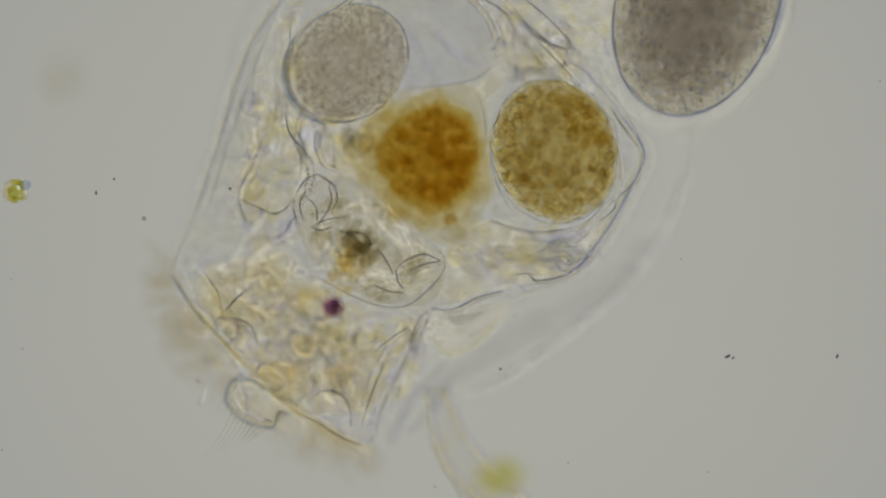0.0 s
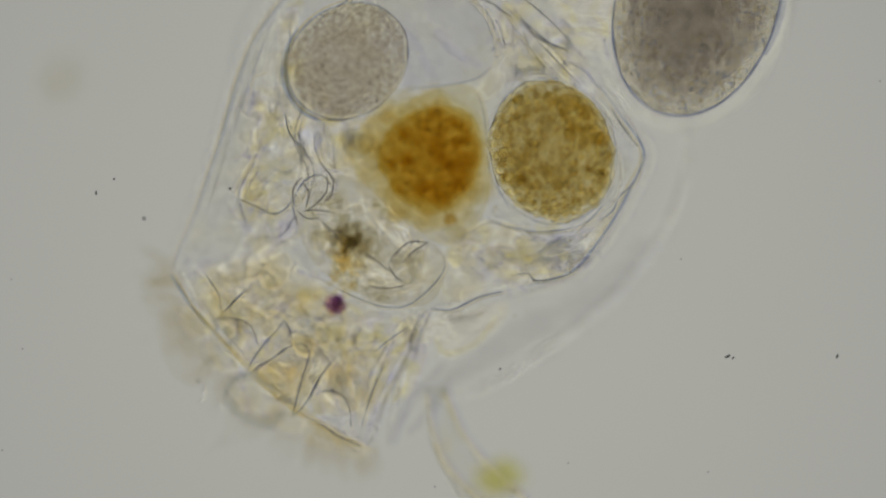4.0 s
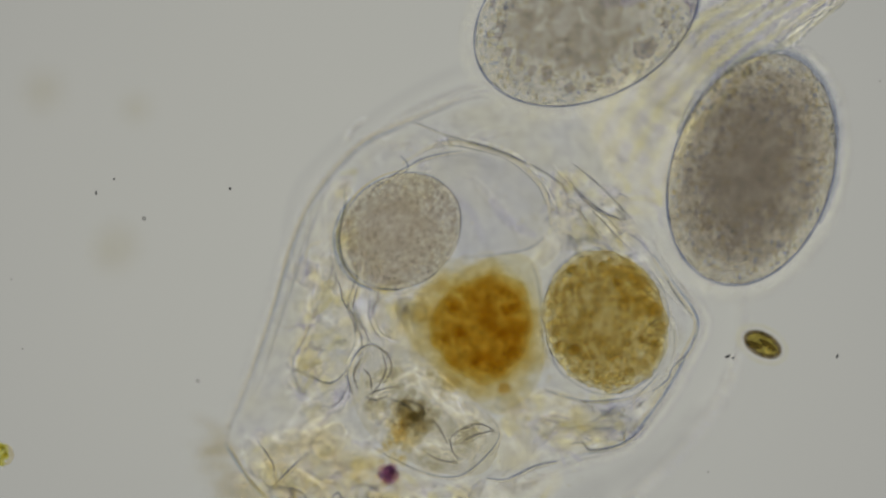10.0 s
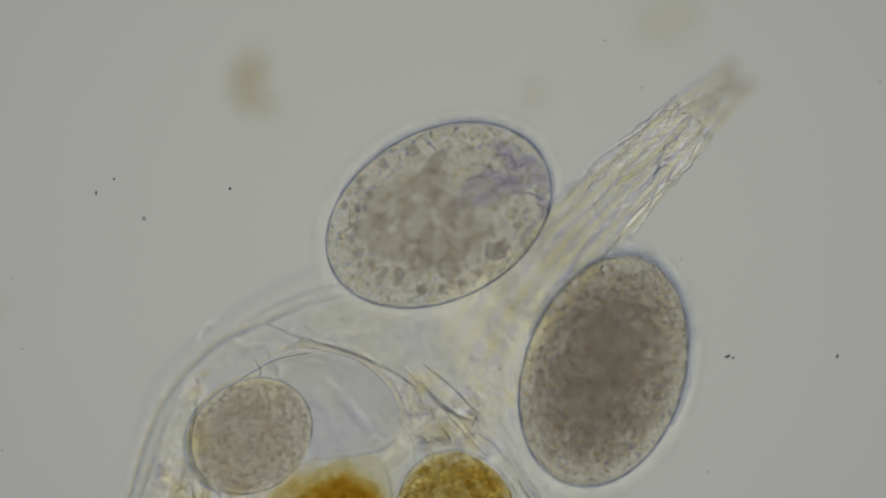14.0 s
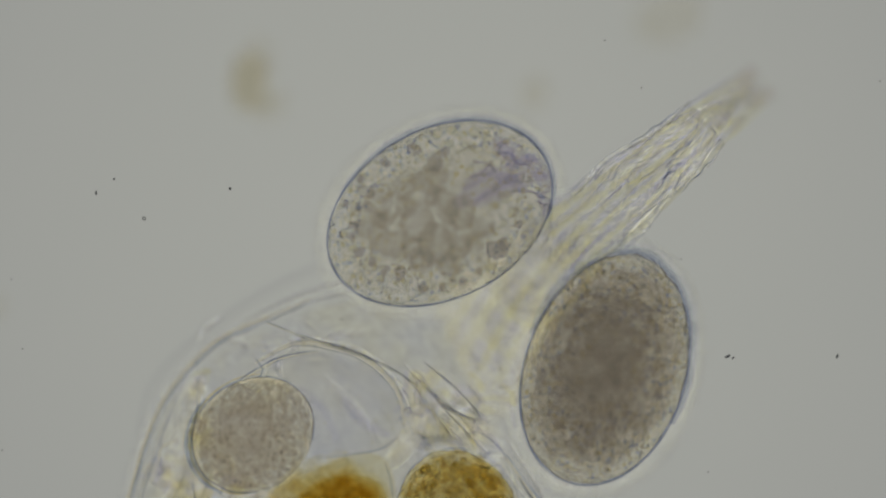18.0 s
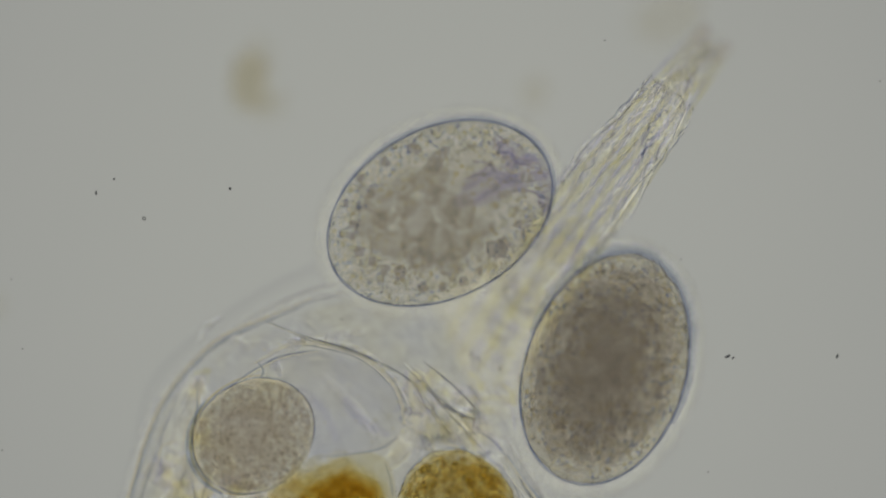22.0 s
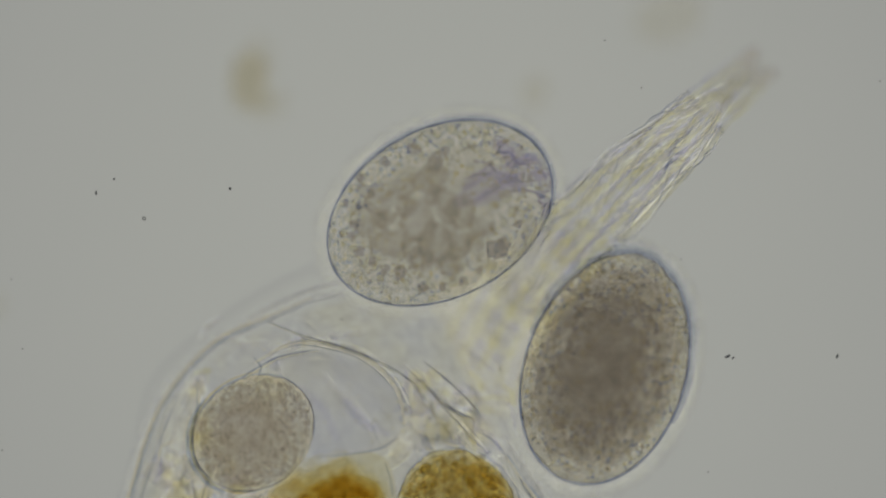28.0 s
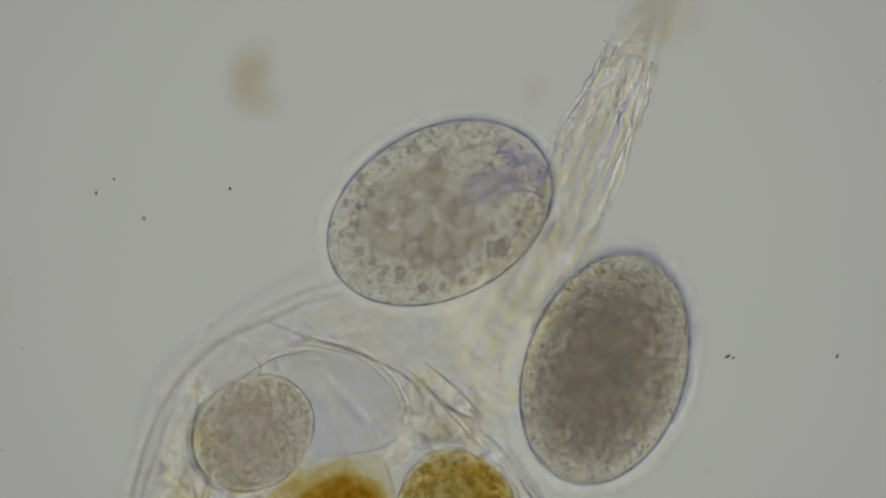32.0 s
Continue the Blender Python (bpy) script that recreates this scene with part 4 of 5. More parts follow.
                pts = [across(s + 0.09 * k, f + 0.07 * math.sin(k * 2.1 + f * 9), rng.uniform(-8, 14)) - o for k in range(5)]
                part("wrinkle", tube(pts, rng.uniform(1.2, 2.6), 1.0, 6, steps=3, spindle=True), rng.choice((M_LINE, M_BRIGHT, M_LINE_SOFT, M_STRAW_SOFT, M_BLUE_SOFT)), piece)
        pieces.append((piece, o))
    # streaks of the root, fanned out towards the body
    for k in range(9):
        f = -1 + 0.25 * k
        a, c, e = (1010 + 62 * f, 10 + 50 * f), (1050 + 62 * f, -70 + 46 * f), (1100 + 60 * f, -150 + 44 * f)
        fold(ob, rng.uniform(4, 7), rng.uniform(-120, -85), (M_STREAK_STRAW, M_STREAK_LAVENDER)[k % 2], a, c, e, name="tinted_strand")
    tip, o = pieces[-1]
    for f in (-0.7, 0.7):
        part("toe", tube([across(5.6, f * 0.7, -118) - o, across(5.9, f, -128) - o, across(6, f * 1.1, -136) - o], 17, 0.5, 10), M_TOE, tip, "blunt grey toe")
    return pieces


M_LORICA_SOFT = jelly("foot_skin", (0.998, 0.996, 0.985), 1.003, 12, 14.0, (1.0, 1.0, 0.99))
M_FOOT_CORE = jelly("foot_flesh", (1.0, 0.993, 0.945), 1.08, 10, 9.0, (0.985, 0.985, 1.0))
M_LINE_SOFT = stain("thin_membrane", (0.88, 0.89, 0.93), (0.985, 0.985, 0.99), 24, 90)
M_STRAND = jelly("clear_strand", (1.0, 0.997, 0.98), 1.11)
# catches the added ring's light: egg halos, bright streaks and bright edges
M_BRIGHT = jelly("halo_streak", (1.0, 1.0, 0.985), 1.10, 8, 12.0)
M_STRAND_SOFT = jelly("soft_strand", (1.0, 0.998, 0.99), 1.07)
M_FRINGE = jelly("bright_fringe", (1.0, 0.99, 0.94), 1.09)
M_GLOBULE_BIG = jelly("clear_globule", (0.99, 0.98, 0.92), 1.035)
M_OLIVE_RIM = stain("olive_rim", (0.80, 0.76, 0.62), (0.95, 0.92, 0.84), 20, 60)
M_GREY_SHADE = stain("grey_shade", (0.93, 0.93, 0.935), (0.985, 0.985, 0.985), 30, 80)
M_BLUE_LINE = stain("blue_edge_fringe", (0.72, 0.77, 0.88), (0.96, 0.97, 0.99), 40, 120)
M_STREAK_STRAW = stain("straw_streak", (1.0, 0.985, 0.89), (1.0, 0.997, 0.96), 40, 120)
M_STREAK_LAVENDER = stain("lavender_streak", (0.922, 0.922, 0.975), (0.975, 0.975, 0.998), 40, 120)
M_TOE = stain("toe_skin", (0.955, 0.942, 0.945), (0.985, 0.975, 0.97), 16, 40)
RNG = random.Random(11)
setting()
eggs = [egg_dark(), egg_pale()]
rot = thing("rotifer", "transparent rotifer with brown stomach, olive gland and purple eyespot", "rotifer")
ovum, gland = organs(rot, RNG)
folds(rot, RNG)
FOOD = [(666, 288), (688, 230), (735, 200), (790, 188), (834, 208), (848, 262), (836, 322), (800, 368), (757, 382), (710, 352), (682, 322)]


def morsel(scale, depth, height, z, lumps, size):
    """One layer of the food, of the same outline, round its middle."""
    bm = pillow([(757 + (x - 757) * scale, 280 + (y - 280) * scale) for x, y in FOOD], depth, height, 9, 6, lumps, size, rim=z)
    for v in bm.verts:
        v.co -= P(757, 280)
        v.co *= 1 + 0.035 * noise.noise(v.co / (16 * U)) + 0.02 * noise.noise(v.co / (6 * U))
    return bm


food = part("food_mass", morsel(1.0, 55, 55, 0, 8, 20), M_STOMACH, rot, "amber-brown food mass in the stomach", at=P(757, 280, 0))
for s, z in ((1.06, -60), (1.0, -20), (0.93, 10), (0.80, 30)):
    part("food_layer", morsel(s, 14, 14, z, 4, 20), M_STOMACH_BASE, food)
tagged(part("food_grain", grains(RNG, 370, Vector((0, 0, -20 * U)), (84, 86, 60), 0, 0.0, (9, 18), None, 0.31, True), M_STOMACH, food), kind="stuff")
tagged(part("food_granules", grains(RNG, 150, Vector((0, 0, 0)), (84, 86, 12), 0, 0.0, (2, 5), None, 0.31, True), M_FINE_OLIVE, food), kind="stuff")
eye = part("eyespot", grains(RNG, 120, Vector((0, 0, -12 * U)), (20, 18, 14), 0, 0.0, (4, 8), None, 0.4), M_EYE, rot, "dark purple eyespot", at=P(597, 533, -18))
part("eye_rim", grains(RNG, 40, Vector((-6 * U, -12 * U, -16 * U)), (34, 24, 10), 20, 0.0, (5, 11), None, 0.5), M_AMBER_FAINT, eye)
clump = part("jaw_clump", grains(RNG, 150, Vector((0, 0, -30 * U)), (58, 38, 30), -30, 0.0, (5, 13), None, 0.6), M_JAW, rot, "dark grey-brown clump of the jaws", at=P(636, 436, -8))
part("amber_smear", grains(RNG, 60, Vector((-22 * U, -40 * U, -24 * U)), (62, 34, 16), 60, 0.0, (5, 13), None, 0.5), M_AMBER_SOFT, clump)
jaws = [jaw(rot, P(718, 482, 4), 1, (((-18, -7), (2, -22), (32, -32), (62, -20)), ((62, -20), (32, -14), (7, -2)), ((-18, -7), (-13, 18), (-3, 28)), ((-60, 20), (-30, 34), (0, 36)), ((-50, -40), (-34, -20), (-22, 4)))),
        jaw(rot, P(575, 372, 4), 2, (((5, -45), (12, -20), (2, 6), (-12, 24)), ((-18, 26), (8, 16), (38, 12)), ((-35, -32), (-45, -10), (-38, 18)), ((-10, -60), (15, -45), (22, -18), (10, 4)), ((20, 34), (45, 44), (70, 62)), ((-24, 30), (-6, 36), (16, 28)), ((30, 50), (52, 40), (78, 50), (72, 76), (44, 80)), ((-30, -20), (-16, -6), (-14, 20))))]
spines = [spine(rot, (430, 669), [(448, 635), (475, 600), (502, 570)], [(478, 638), (500, 622), (514, 614)], [(502, 570), (512, 590), (514, 614)]),
          spine(rot, (517, 739), [(524, 710), (532, 680), (550, 620)], [(544, 709), (570, 662), (597, 629)], [(514, 614), (532, 608), (550, 620)])]
lobe = part("corona_lobe", blob(Vector((0, 0, -30 * U)), (48, 30, 8), -30, 0.25, 26, 4), M_BRIGHT, rot, "pale bristled lobe of the wheel organ", at=P(456, 706, 0))
EDGE = ((44, 20), (16, 12), (-8, 28), (-38, 30), (-52, 4), (-40, -22), (-12, -40), (22, -46), (34, -28), (52, -24))
part("rim", tube([Vector((x, y, -40)) * U for x, y in EDGE], 7.0, 1, 8, spindle=True), M_STRAW_SOFT, lobe, "thick pale yellow rim")
part("rim", tube([Vector((x * 1.1, y * 1.12, -36)) * U for x, y in EDGE], 3.6, 1, 8, spindle=True), M_BLUE_LINE, lobe, "thin blue-grey rim")
part("rim", tube([Vector((x * 0.8, y * 0.78, -50)) * U for x, y in EDGE], 5.0, 1, 8, spindle=True), M_BRIGHT, lobe, "bright inner rim")
for k in range(9):
    a = radians(100 + 9 * k)
    part("bristle", tube([Vector((-40 + 8 * k, -10 - 2 * k, 0)) * U, Vector((-60 + 9 * k, -55, 0)) * U, Vector((-95 + 11 * k, -105 + 4 * k, -20)) * U], 1.1, 0.5, 5, steps=4), M_CILIA, lobe)
tufts = [tuft(rot, RNG, x, y, way, length, 20, z) for x, y, way, length, z in
         ((300, 480, 190, 55, -125), (312, 520, 175, 60, -135), (330, 560, 165, 65, -140), (350, 595, 155, 65, -140), (380, 625, 150, 60, -145), (410, 660, 140, 60, -145),
          (445, 695, 135, 60, -150), (480, 722, 130, 55, -150), (520, 745, 125, 60, -145), (560, 768, 115, 65, -145), (600, 785, 100, 60, -145), (640, 800, 80, 55, -145))]
for x, y, a, c, turn in ((345, 570, 34, 24, -50), (392, 632, 36, 26, -45), (505, 738, 42, 26, -30), (565, 770, 40, 26, -30), (622, 795, 30, 20, -20)):
    part("corona_lobe", blob(P(x, y, -95), (a, c, 12), turn, 0.2, 24, 4), M_NECK, rot, "pale lobe of the wheel organ")
feet = foot(rot, RNG)
tail = part("antenna", tube([P(768, 690, -70), P(795, 790, -75), P(845, 865, -85), P(905, 910, -95)], 20, 2.2, 12, flat=0.6), M_TISSUE, rot, "clear side antenna")
for pts in (((755, 700), (775, 800), (830, 870), (880, 905)), ((785, 690), (820, 770), (870, 830), (930, 885))):
    part("edge", tube([P(x, y, -75) for x, y in pts], 5.0, 1.3, 7), M_MUSCLE, tail)
    part("edge", tube([P(x, y, -70) for x, y in pts], 4.0, 1.3, 7), M_STRAW_SOFT, tail, "pale yellow edge")
    part("edge", tube([P(x + 7, y - 2, -70) for x, y in pts], 5.0, 1.3, 7), M_BLUE_SOFT, tail, "pale bluish edge")
part("corona_side_lobe", blob(P(330, 610, -75), (45, 75, 20), 20, 0.2, 30, 4), M_CILIA_HAZE, rot, "blurred brownish lobe of the wheel organ")


# ---- loose things in the water ----
def alga(scale, home):
    ob = thing("algal_cell", "small yellow-green algal cell adrift in the water", "alga", "algal cells", home)
    part("wall", blob(Vector((0, 0, 0)), (22 * scale, 20 * scale, 14 * scale), 0, 0.06, 20, 3), M_SHELL, ob)
    rng = random.Random(round(scale * 10))
    part("chloroplast", grains(rng, 46, Vector((0, 0, 0)), (18 * scale, 16 * scale, 9 * scale), 20, 0.35, (3 * scale, 7 * scale), None, 0.5), M_GREEN, ob, "yellow-green chloroplast")
    # blue and white highlights of the cell, put in as small beads
    part("glint", blob(Vector((15, 9, 4)) * scale * U, (9 * scale, 8 * scale, 6 * scale), 0, 0, fine=3), M_BLUE_GLINT, ob, "bluish highlight of the cell")
    for x, y, r in ((3, 4, 5), (-4, -5, 4.5), (6, -6, 4), (14, -2, 4)):
        part("glint", blob(Vector((x, y, 12)) * scale * U, (r * scale, r * scale, r * 0.7 * scale), 0, 0, fine=3), M_BEAD, ob, "bright highlight of the cell, put in as a bead")
    part("amber_edge", tube([Vector((-17 * math.cos(a), 17 * math.sin(a), -6)) * scale * U for a in (-1.1, -0.6, 0, 0.6, 1.1)], 4 * scale, 1, 7, spindle=True), M_AMBER_LINE, ob, "amber edge of the cell")
    return ob


M_BEAD = jelly("bright_bead", (0.97, 1.0, 0.98), 1.12, 6, 3.0)
M_BLUE_GLINT = stain("blue_glint", (0.80, 0.85, 0.94), (0.93, 0.96, 1.0), 8, 20)
algae = [alga(1.15, P(28, 338, 0)), alga(0.5, P(1300, -300, 0))]
diatom = thing("diatom", "brown-green oval diatom drifting past the eggs", "diatom", "", P(1040, -20, -60))
part("valve", blob(Vector((0, 0, 0)), (38, 23, 18), 0, 0, fine=4), M_SHELL_THIN, diatom, "clear glassy valve")
part("rim", tube([Vector((33 * math.cos(k * math.tau / 16), 18 * math.sin(k * math.tau / 16), -22)) * U for k in range(16)], 3.6, closed=True, sides=8, steps=3), M_VALVE_RIM, diatom, "dark brown rim of the valve")
part("plastid", blob(Vector((-1 * U, 0, -24 * U)), (32, 18, 8), 0, 0.10, 16, 4, 0, None, 3), M_PLASTID, diatom, "olive-brown plastid")
part("plastid", blob(Vector((12 * U, 8 * U, -14 * U)), (17, 6, 7), 10, 0.2, 10, 3, 0, None, 2), M_VALVE_RIM, diatom, "dark brown plastid")
part("plastid", blob(Vector((-8 * U, -4 * U, -14 * U)), (19, 5, 6), -6, 0.2, 10, 3, 0, None, 2), M_VALVE_RIM, diatom, "dark brown plastid")
# yellow halo round the diatom, put in as a tinted ring
part("halo", tube([Vector((46 * math.cos(k * math.tau / 16), 30 * math.sin(k * math.tau / 16), -40)) * U for k in range(16)], 4.0, closed=True, sides=8, steps=3), M_STRAW_SOFT, diatom, "pale yellow ring that stands in for the halo round the valve")
part("oil_drop", blob(Vector((-14 * U, 3 * U, 8 * U)), (7, 7, 6), 0, 0, fine=2), M_GLOBULE, diatom)
flocks = []
for x, y, z, r, q, turn in ((606, -520, -235, 30, 1.9, 100), (640, -470, -240, 22, 1.3, 30), (97, 145, -250, 34, 1.2, 40), (134, -105, -255, 22, 1.1, 0), (1105, -493, -260, 22, 1.5, 80),
                            (1360, -620, -262, 40, 1.6, 20), (893, 852, -210, 28, 1.3, 30), (-25, -140, -262, 30, 1.2, 60)):
    ob = thing("debris_flock", "yellowish green flock of debris lying on the slide" if y == 852 else "soft brown flock of debris lying on the slide", "debris", "debris flocks", P(x, y, z))
    for k in range(4):
        a = RNG.uniform(0, math.tau)
        part("flake", blob(Vector((math.cos(a), math.sin(a), 0.3)) * 0.4 * r * U, (r * q, r, r * 0.5), turn + RNG.uniform(-30, 30), 0.35, 18, 3, 0, None, 5), M_ALGAL if y == 852 else M_DEBRIS if x == 606 else M_DEBRIS_FAINT, ob)
    flocks.append(ob)
SPECKS = [(170, 342, 2.2, 5.5, 8), (202, 317, 2.6, 2.6, 0), (255, 387, 2.8, 2.8, 0), (407, 334, 3.2, 3.0, 0), (1288, 631, 6, 3, 20), (1297, 634, 3.5, 2, 40), (1482, 631, 2.5, 5.5, 160), (885, 653, 2.6, 2.4, 0)]
FAINT_SPECKS = [(350, 675), (1205, 459), (769, 862), (20, 495), (1070, 72), (1135, 156), (40, 618), (1253, 836), (1557, 144), (1005, 820), (4, 797), (605, 566)]
for x, y, a, c, turn in SPECKS + [(x, y, 2.2, 2.0, 0) for x, y in FAINT_SPECKS]:
    sp = new("dust_speck", mesh_of("dust_speck", blob(Vector((0, 0, 0)), (a * 0.8, c * 0.8, 1.5), turn, 0.3, 3, 3) if (x, y) not in ((255, 387), (350, 675)) else tube([Vector((math.cos(k * math.tau / 8), math.sin(k * math.tau / 8), 0)) * 2.6 * U for k in range(8)], 0.8, closed=True, sides=5, steps=3), M_DUST_FAINT if (x, y) in FAINT_SPECKS else M_DUST))
    sp.location = P(x, y, 1)
    tagged(sp, "tiny black speck of dust on the optics", "dust", "dust specks")


# ---- the way of the stage: seconds, divisions to the right, divisions down ----
STAGE = [(0, 0, 0), (7.8, 0, 2), (8.5, 5, 18), (9, 11, 40), (9.2, 44, 144), (9.5, 66, 208), (9.65, 84, 264), (10, 96, 300), (10.2, 112, 342), (10.5, 148, 459),
         (11, 168, 521), (11.5, 177, 546), (12.5, 178, 545), (12.6, 150, 553), (13, -77, 628), (13.5, -133, 646), (14, -166, 657), (14.5, -164, 655), (32, -164, 653)]


def staged(home):
    """Rows of a thing that rides on the stage."""
    return [(t, Matrix.Translation(Vector(home) + Vector((x * U, -y * U, 0)))) for t, x, y in STAGE]


def stage_at(t):
    for (t0, x0, y0), (t1, x1, y1) in zip(STAGE, STAGE[1:]):
        if t <= t1:
            f = (t - t0) / (t1 - t0)
            return x0 + (x1 - x0) * f, y0 + (y1 - y0) * f
    return STAGE[-1][1:]


def turned(o, joint, degrees):
    """The pose of a foot piece whose origin o has moved with its joint."""
    return Matrix.Translation(joint) @ Matrix.Rotation(radians(degrees), 4, "Z")


# the foot's swing and reach: seconds, degrees, divisions
SWING = [(0, -12, -20), (10, -13, -20), (12.5, -13, -20), (13, -15, -20), (13.5, -18, -20), (14, -2.2, -20), (14.5, -1.5, -18), (16.5, -1.5, -16), (17, 0.2, -15), (17.5, -5.5, -14), (18, -6, -12), (18.5, -5.6, -10), (19, -1.9, -5),
         (19.5, 0.8, -2), (20, -1.3, 0), (20.5, 2, -4), (21, 3.8, -8), (21.5, 6.8, -8), (22, 6, -8), (22.5, 4.6, -4), (23, 0.6, 0), (23.5, 6, -2), (24, 3.7, -4), (24.5, 4.8, 0), (25, 2.9, 4), (25.5, 2.4, 6),
         (27.5, -3.6, 13), (28, -3.6, 15), (28.5, -3, 20), (29, 1.0, 25), (29.5, 3.2, 30), (30, 5, 34), (30.5, 5.2, 34), (31, 17.3, 30), (31.5, 18.8, 32), (32, 19.5, 35)]


def motions():
    for ob in [*eggs, rot, *flocks]:
        walk(ob, staged(ob.location.copy()))
    # foot: each joint follows the piece before it
    homes = [o.copy() for _, o in feet]
    rows = [[] for _ in feet]
    for t, a, reach in SWING:
        angles = [0.0, 0.5 * a, a, 1.12 * a]
        at = homes[0].copy()
        for k in range(len(feet)):
            if k:
                at = at + Matrix.Rotation(radians(angles[k - 1]), 3, "Z") @ (homes[k] - homes[k - 1])
                at = at + Matrix.Rotation(radians(a), 3, "Z") @ Vector((0.69, 0.72, 0)) * (reach * 0.5 * U * (k > 1))
            rows[k].append((t, turned(homes[k], at, angles[k])))
    for (piece, _), r in zip(feet, rows):
        walk(piece, r)
    # cilia beat
    for k, ob in enumerate(tufts):
        home = ob.location.copy()
        walk(ob, [(i * 0.2, Matrix.Translation(home) @ Matrix.Rotation(radians(11 * math.sin(2.3 * i + k * 1.3)), 4, "Z")) for i in range(161)])
    # the head unfolds in the first seconds
    for ob, start, end in ((spines[0], 2.2, 4.6), (spines[1], 1.2, 2.6)):
        home = ob.location.copy()
        walk(ob, [(0, Matrix.Translation(home + Vector((20 * U, 25 * U, -110 * U)))), (start, Matrix.Translation(home + Vector((14 * U, 18 * U, -90 * U)))), (end, Matrix.Translation(home)), (32, Matrix.Translation(home))])
    home = lobe.location.copy()
    walk(lobe, [(0, Matrix.Translation(home)), (1.5, Matrix.Translation(home)), (3.0, Matrix.Translation(home + Vector((2 * U, 4 * U, -30 * U)))), (5.5, Matrix.Translation(home + Vector((0, 2 * U, -80 * U)))), (32, Matrix.Translation(home + Vector((0, 2 * U, -80 * U))))])
    # eyespot and jaws
    home = eye.location.copy()
    walk(eye, [(t, Matrix.Translation(home + Vector((x * U, -y * U, z * U)))) for t, x, y, z in
               ((0, -8, 10, -30), (2, -6, 8, -25), (2.5, -1, 6, -10), (3.5, -4, 6, -10), (5.5, 3, 0, 0), (6, 0, 0, 0), (7.5, -1, 2, 0), (8.5, -5, 3, 0), (9, -5, 6, 0), (32, -5, 6, 0))])
    bites = (0.9, 2.5, 4.1, 5.5, 7.2, 9.2, 10.8, 12.3)
    for ob, dx, dy, turn in ((jaws[0], -14, 16, 24), (jaws[1], -18, 22, -22), (clump, -16, 14, 20)):
        home = ob.location.copy()
        r = [(0, Matrix.Translation(home))]
        for t in bites:
            for dt, f in ((-0.35, 0), (0, 1), (0.35, 0)):
                r.append((t + dt, Matrix.Translation(home + Vector((dx * U * f, dy * U * f, 0))) @ Matrix.Rotation(radians(turn * f), 4, "Z")))
        r.append((32, Matrix.Translation(home)))
        walk(ob, r)
    # the food churns a little; ovum and gland give way
    home = food.location.copy()
    walk(food, [(0.5 * k, Matrix.Translation(home + Vector((3 * math.sin(0.9 * k), 3 * math.cos(0.7 * k), 0)) * U) @ Matrix.Rotation(radians(7 * math.sin(0.45 * k)), 4, "Z")) for k in range(65)])
    home = ovum.location.copy()
    walk(ovum, [(t, Matrix.Translation(home + Vector((x, -y, 0)) * U) @ Matrix.Rotation(radians(a), 4, "Z")) for t, x, y, a in
                ((0, 3, 5, 6), (2.5, 2, 3, 4), (3.5, 2, 2, 4), (5.8, 0, 0, 0), (7, 1, 2, 2), (9, 1, 2, 2), (11, -3, 4, 2), (14, -3, 8, 0), (17, -3, 8, 0), (20, -1, 12, 0), (24, -2, 10, 0), (25, -3, 4, 6), (25.8, -3, 4, 6), (28, -1, 7, 2), (32, -1, 7, 2))])
    home = gland.location.copy()
    walk(gland, [(t, Matrix.Translation(home + Vector((x, -y, 0)) * U) @ Matrix.Rotation(radians(a), 4, "Z")) for t, x, y, a in
                 ((0, 6, 2, 0), (3, 4, 4, 0), (5.5, -2, 0, 2), (6, 0, 0, 0), (8, 0, 3, 0), (10, 0, 4, 0), (14, 0, 4, 0), (32, 0, 4, 0))])
    # one alga circles in the current that the cilia make, another drifts by
    early = [(0, 28, 338), (0.15, -30, 330), (0.5, -60, 440), (0.8, 40, 550), (1.0, 110, 499), (1.2, 74, 375), (1.4, 2, 350), (1.7, -60, 470), (1.85, 20, 545), (2.0, 80, 499), (2.15, 80, 410),
              (2.3, 52, 334)]
    middle = [(2.5, -40, 330), (2.9, -60, 520), (3.2, 36, 584), (3.35, 110, 460), (3.5, 115, 326), (3.8, -30, 310), (4.3, -60, 480), (4.6, 40, 560), (4.8, 100, 470), (5.0, 40, 350),
              (5.3, -60, 370), (5.8, -60, 540), (6.1, 0, 580)]
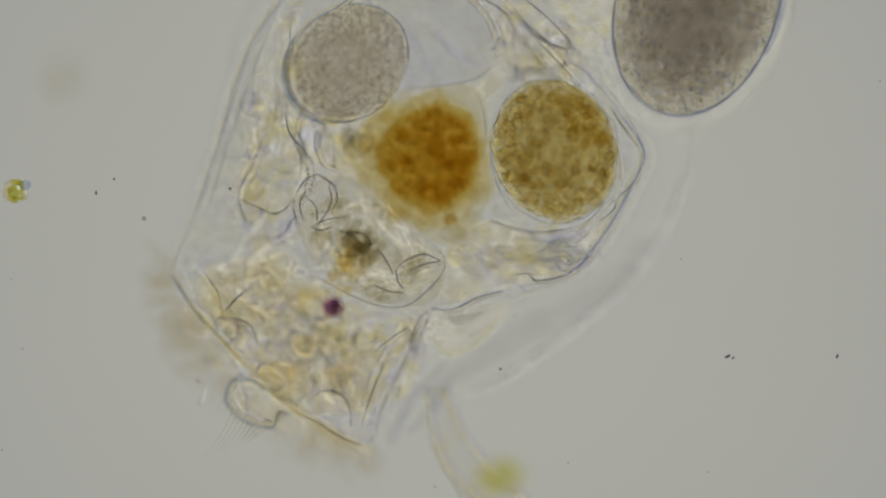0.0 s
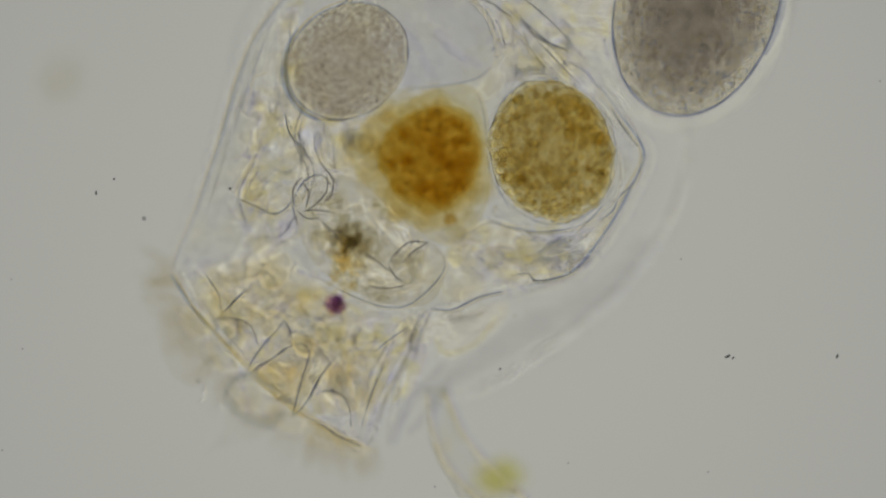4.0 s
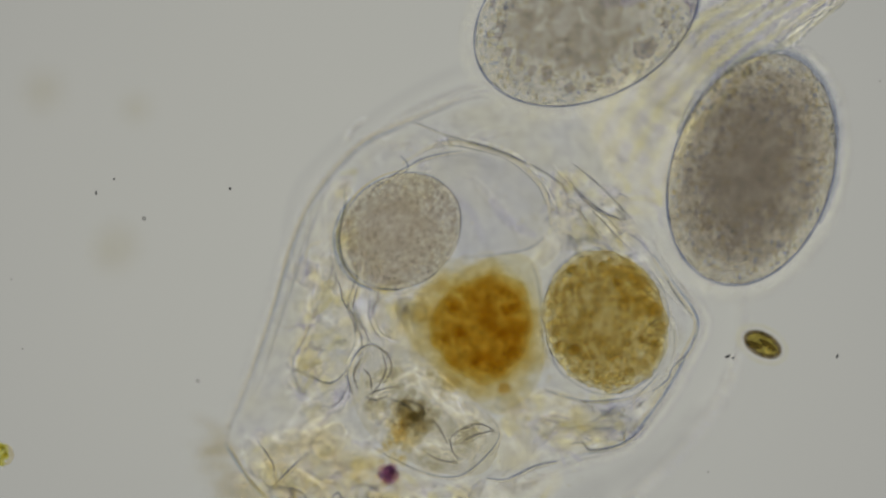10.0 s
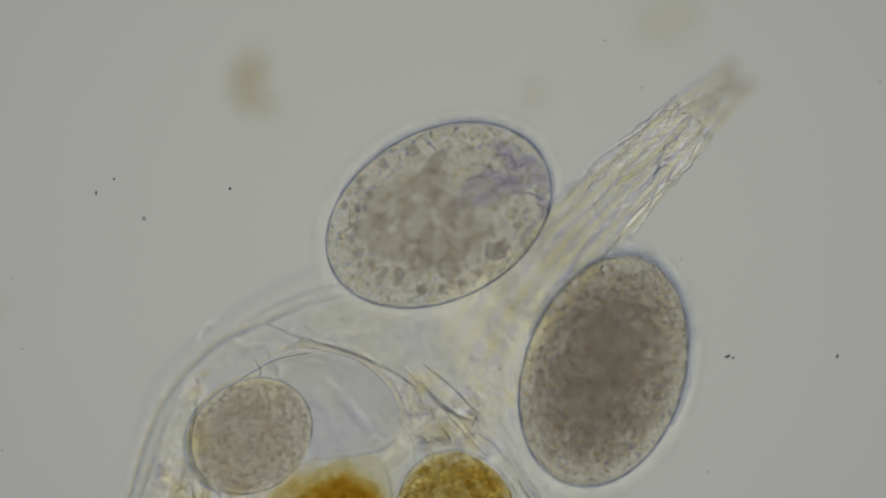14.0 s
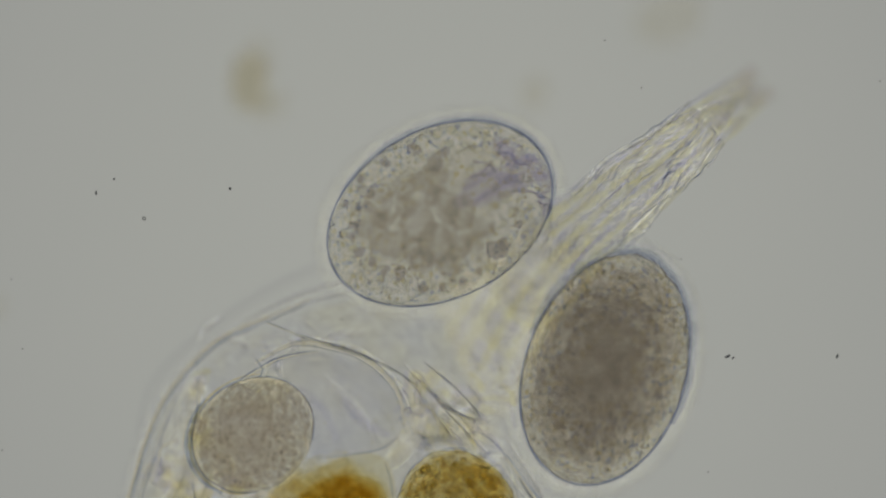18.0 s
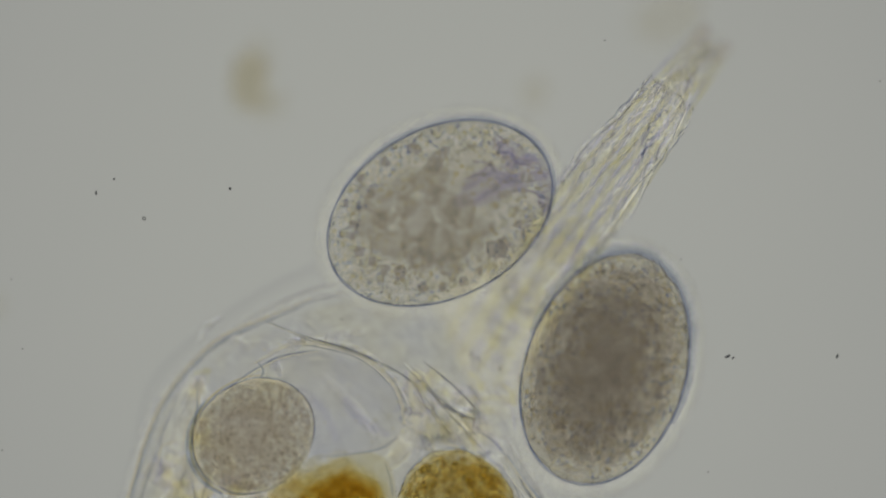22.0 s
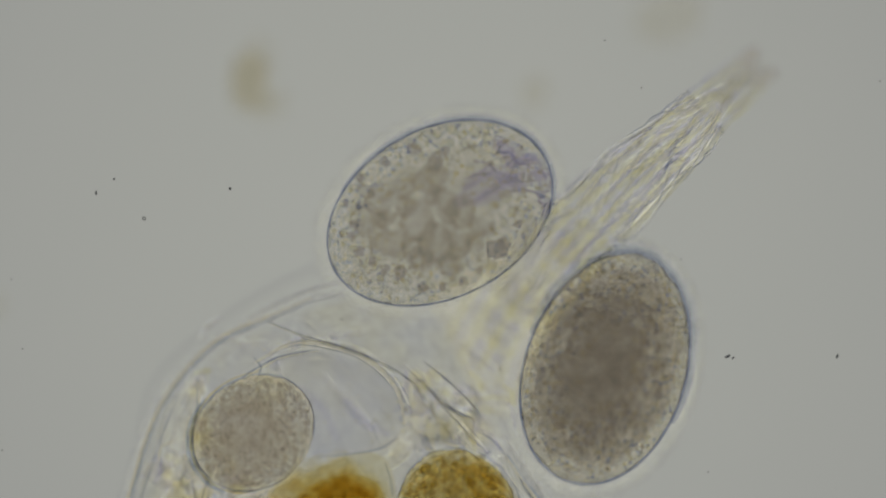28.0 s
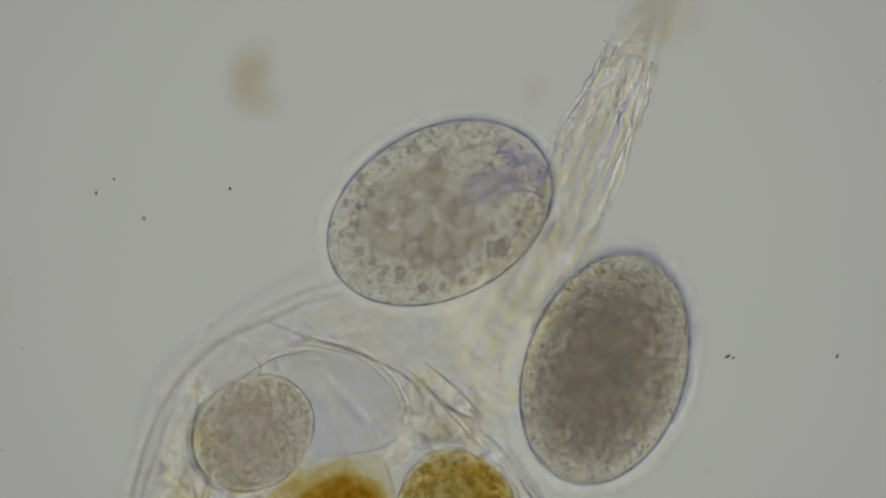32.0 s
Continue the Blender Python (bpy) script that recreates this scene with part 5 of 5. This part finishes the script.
    late = [(6.4, 77, 481), (6.5, 80, 430), (6.7, 16, 397), (7.0, -60, 450), (7.3, 16, 555), (7.5, 76, 520), (7.6, 97, 468), (7.9, 32, 330),
              (8.0, 2, 328), (8.4, -60, 400), (8.7, 10, 560), (9.0, 91, 577), (9.1, 108, 500), (9.4, 25, 339), (9.7, -85, 362), (10.0, -96, 505), (10.3, 40, 520), (10.6, 68, 394), (10.8, -16, 356),
              (11.2, -70, 450), (11.5, 60, 480), (11.8, 82, 330), (12.0, -22, 319), (12.3, -50, 420), (12.6, 98, 325), (13, 40, 480), (32, 40, 480)]
    circle = early + middle + late
    times = sorted({t for t, _, _ in circle} | {t for t, _, _ in STAGE if t < 13.4})
    spots = {t: (x, y) for t, x, y in circle}
    r = []
    for t in times:
        if t not in spots:
            (t0, x0, y0), (t1, x1, y1) = next((a, c) for a, c in zip(circle, circle[1:]) if a[0] <= t <= c[0])
            f = (t - t0) / (t1 - t0)
            spots[t] = (x0 + (x1 - x0) * f, y0 + (y1 - y0) * f)
        sx, sy = stage_at(t)
        r.append((t, Matrix.Translation(P(spots[t][0] + sx, spots[t][1] + sy)) @ Matrix.Rotation(-2.2 * t, 4, "Z")))
    sx, sy = stage_at(14)
    r += [(13.5 + 0.5 * k, Matrix.Translation(P(40 + sx, 480 + sy + 60)) @ Matrix.Rotation(-2.2 * (13.5 + 0.5 * k), 4, "Z")) for k in range(38)]
    walk(algae[0], [x for x in r if x[0] <= 32])
    walk(algae[1], [(t, Matrix.Translation(P(x, y, 0))) for t, x, y in ((0, 1100, -200), (12.9, 1100, -120), (13.1, 1108, -25), (13.3, 1124, 200), (13.5, 1142, 196), (13.7, 1072, 200), (13.95, 1010, -30), (14.5, 980, -160), (32, 980, -160))])
    walk(diatom, [(t, Matrix.Translation(P(x, y, z)) @ Matrix.Rotation(radians(a), 4, "Z")) for t, x, y, z, a in
                  ((0, 1010, -120, -150, 60), (7.6, 1030, -60, -150, 60), (8.2, 1049, 105, -150, 120), (8.4, 1060, 150, -150, 120), (8.8, 1058, 157, -150, 110), (8.9, 1081, 182, -140, 110),
                   (9.0, 1110, 229, -130, 110), (9.2, 1178, 408, -110, 110), (9.4, 1185, 433, -100, 120), (9.6, 1207, 494, -80, 130), (9.8, 1253, 526, -50, 140), (10.0, 1350, 610, 0, 152),
                   (10.1, 1422, 659, 0, 150), (10.2, 1508, 695, 0, 150), (10.35, 1610, 730, 0, 150), (11, 1700, 760, 0, 150), (32, 1700, 760, 0, 150))])


motions()
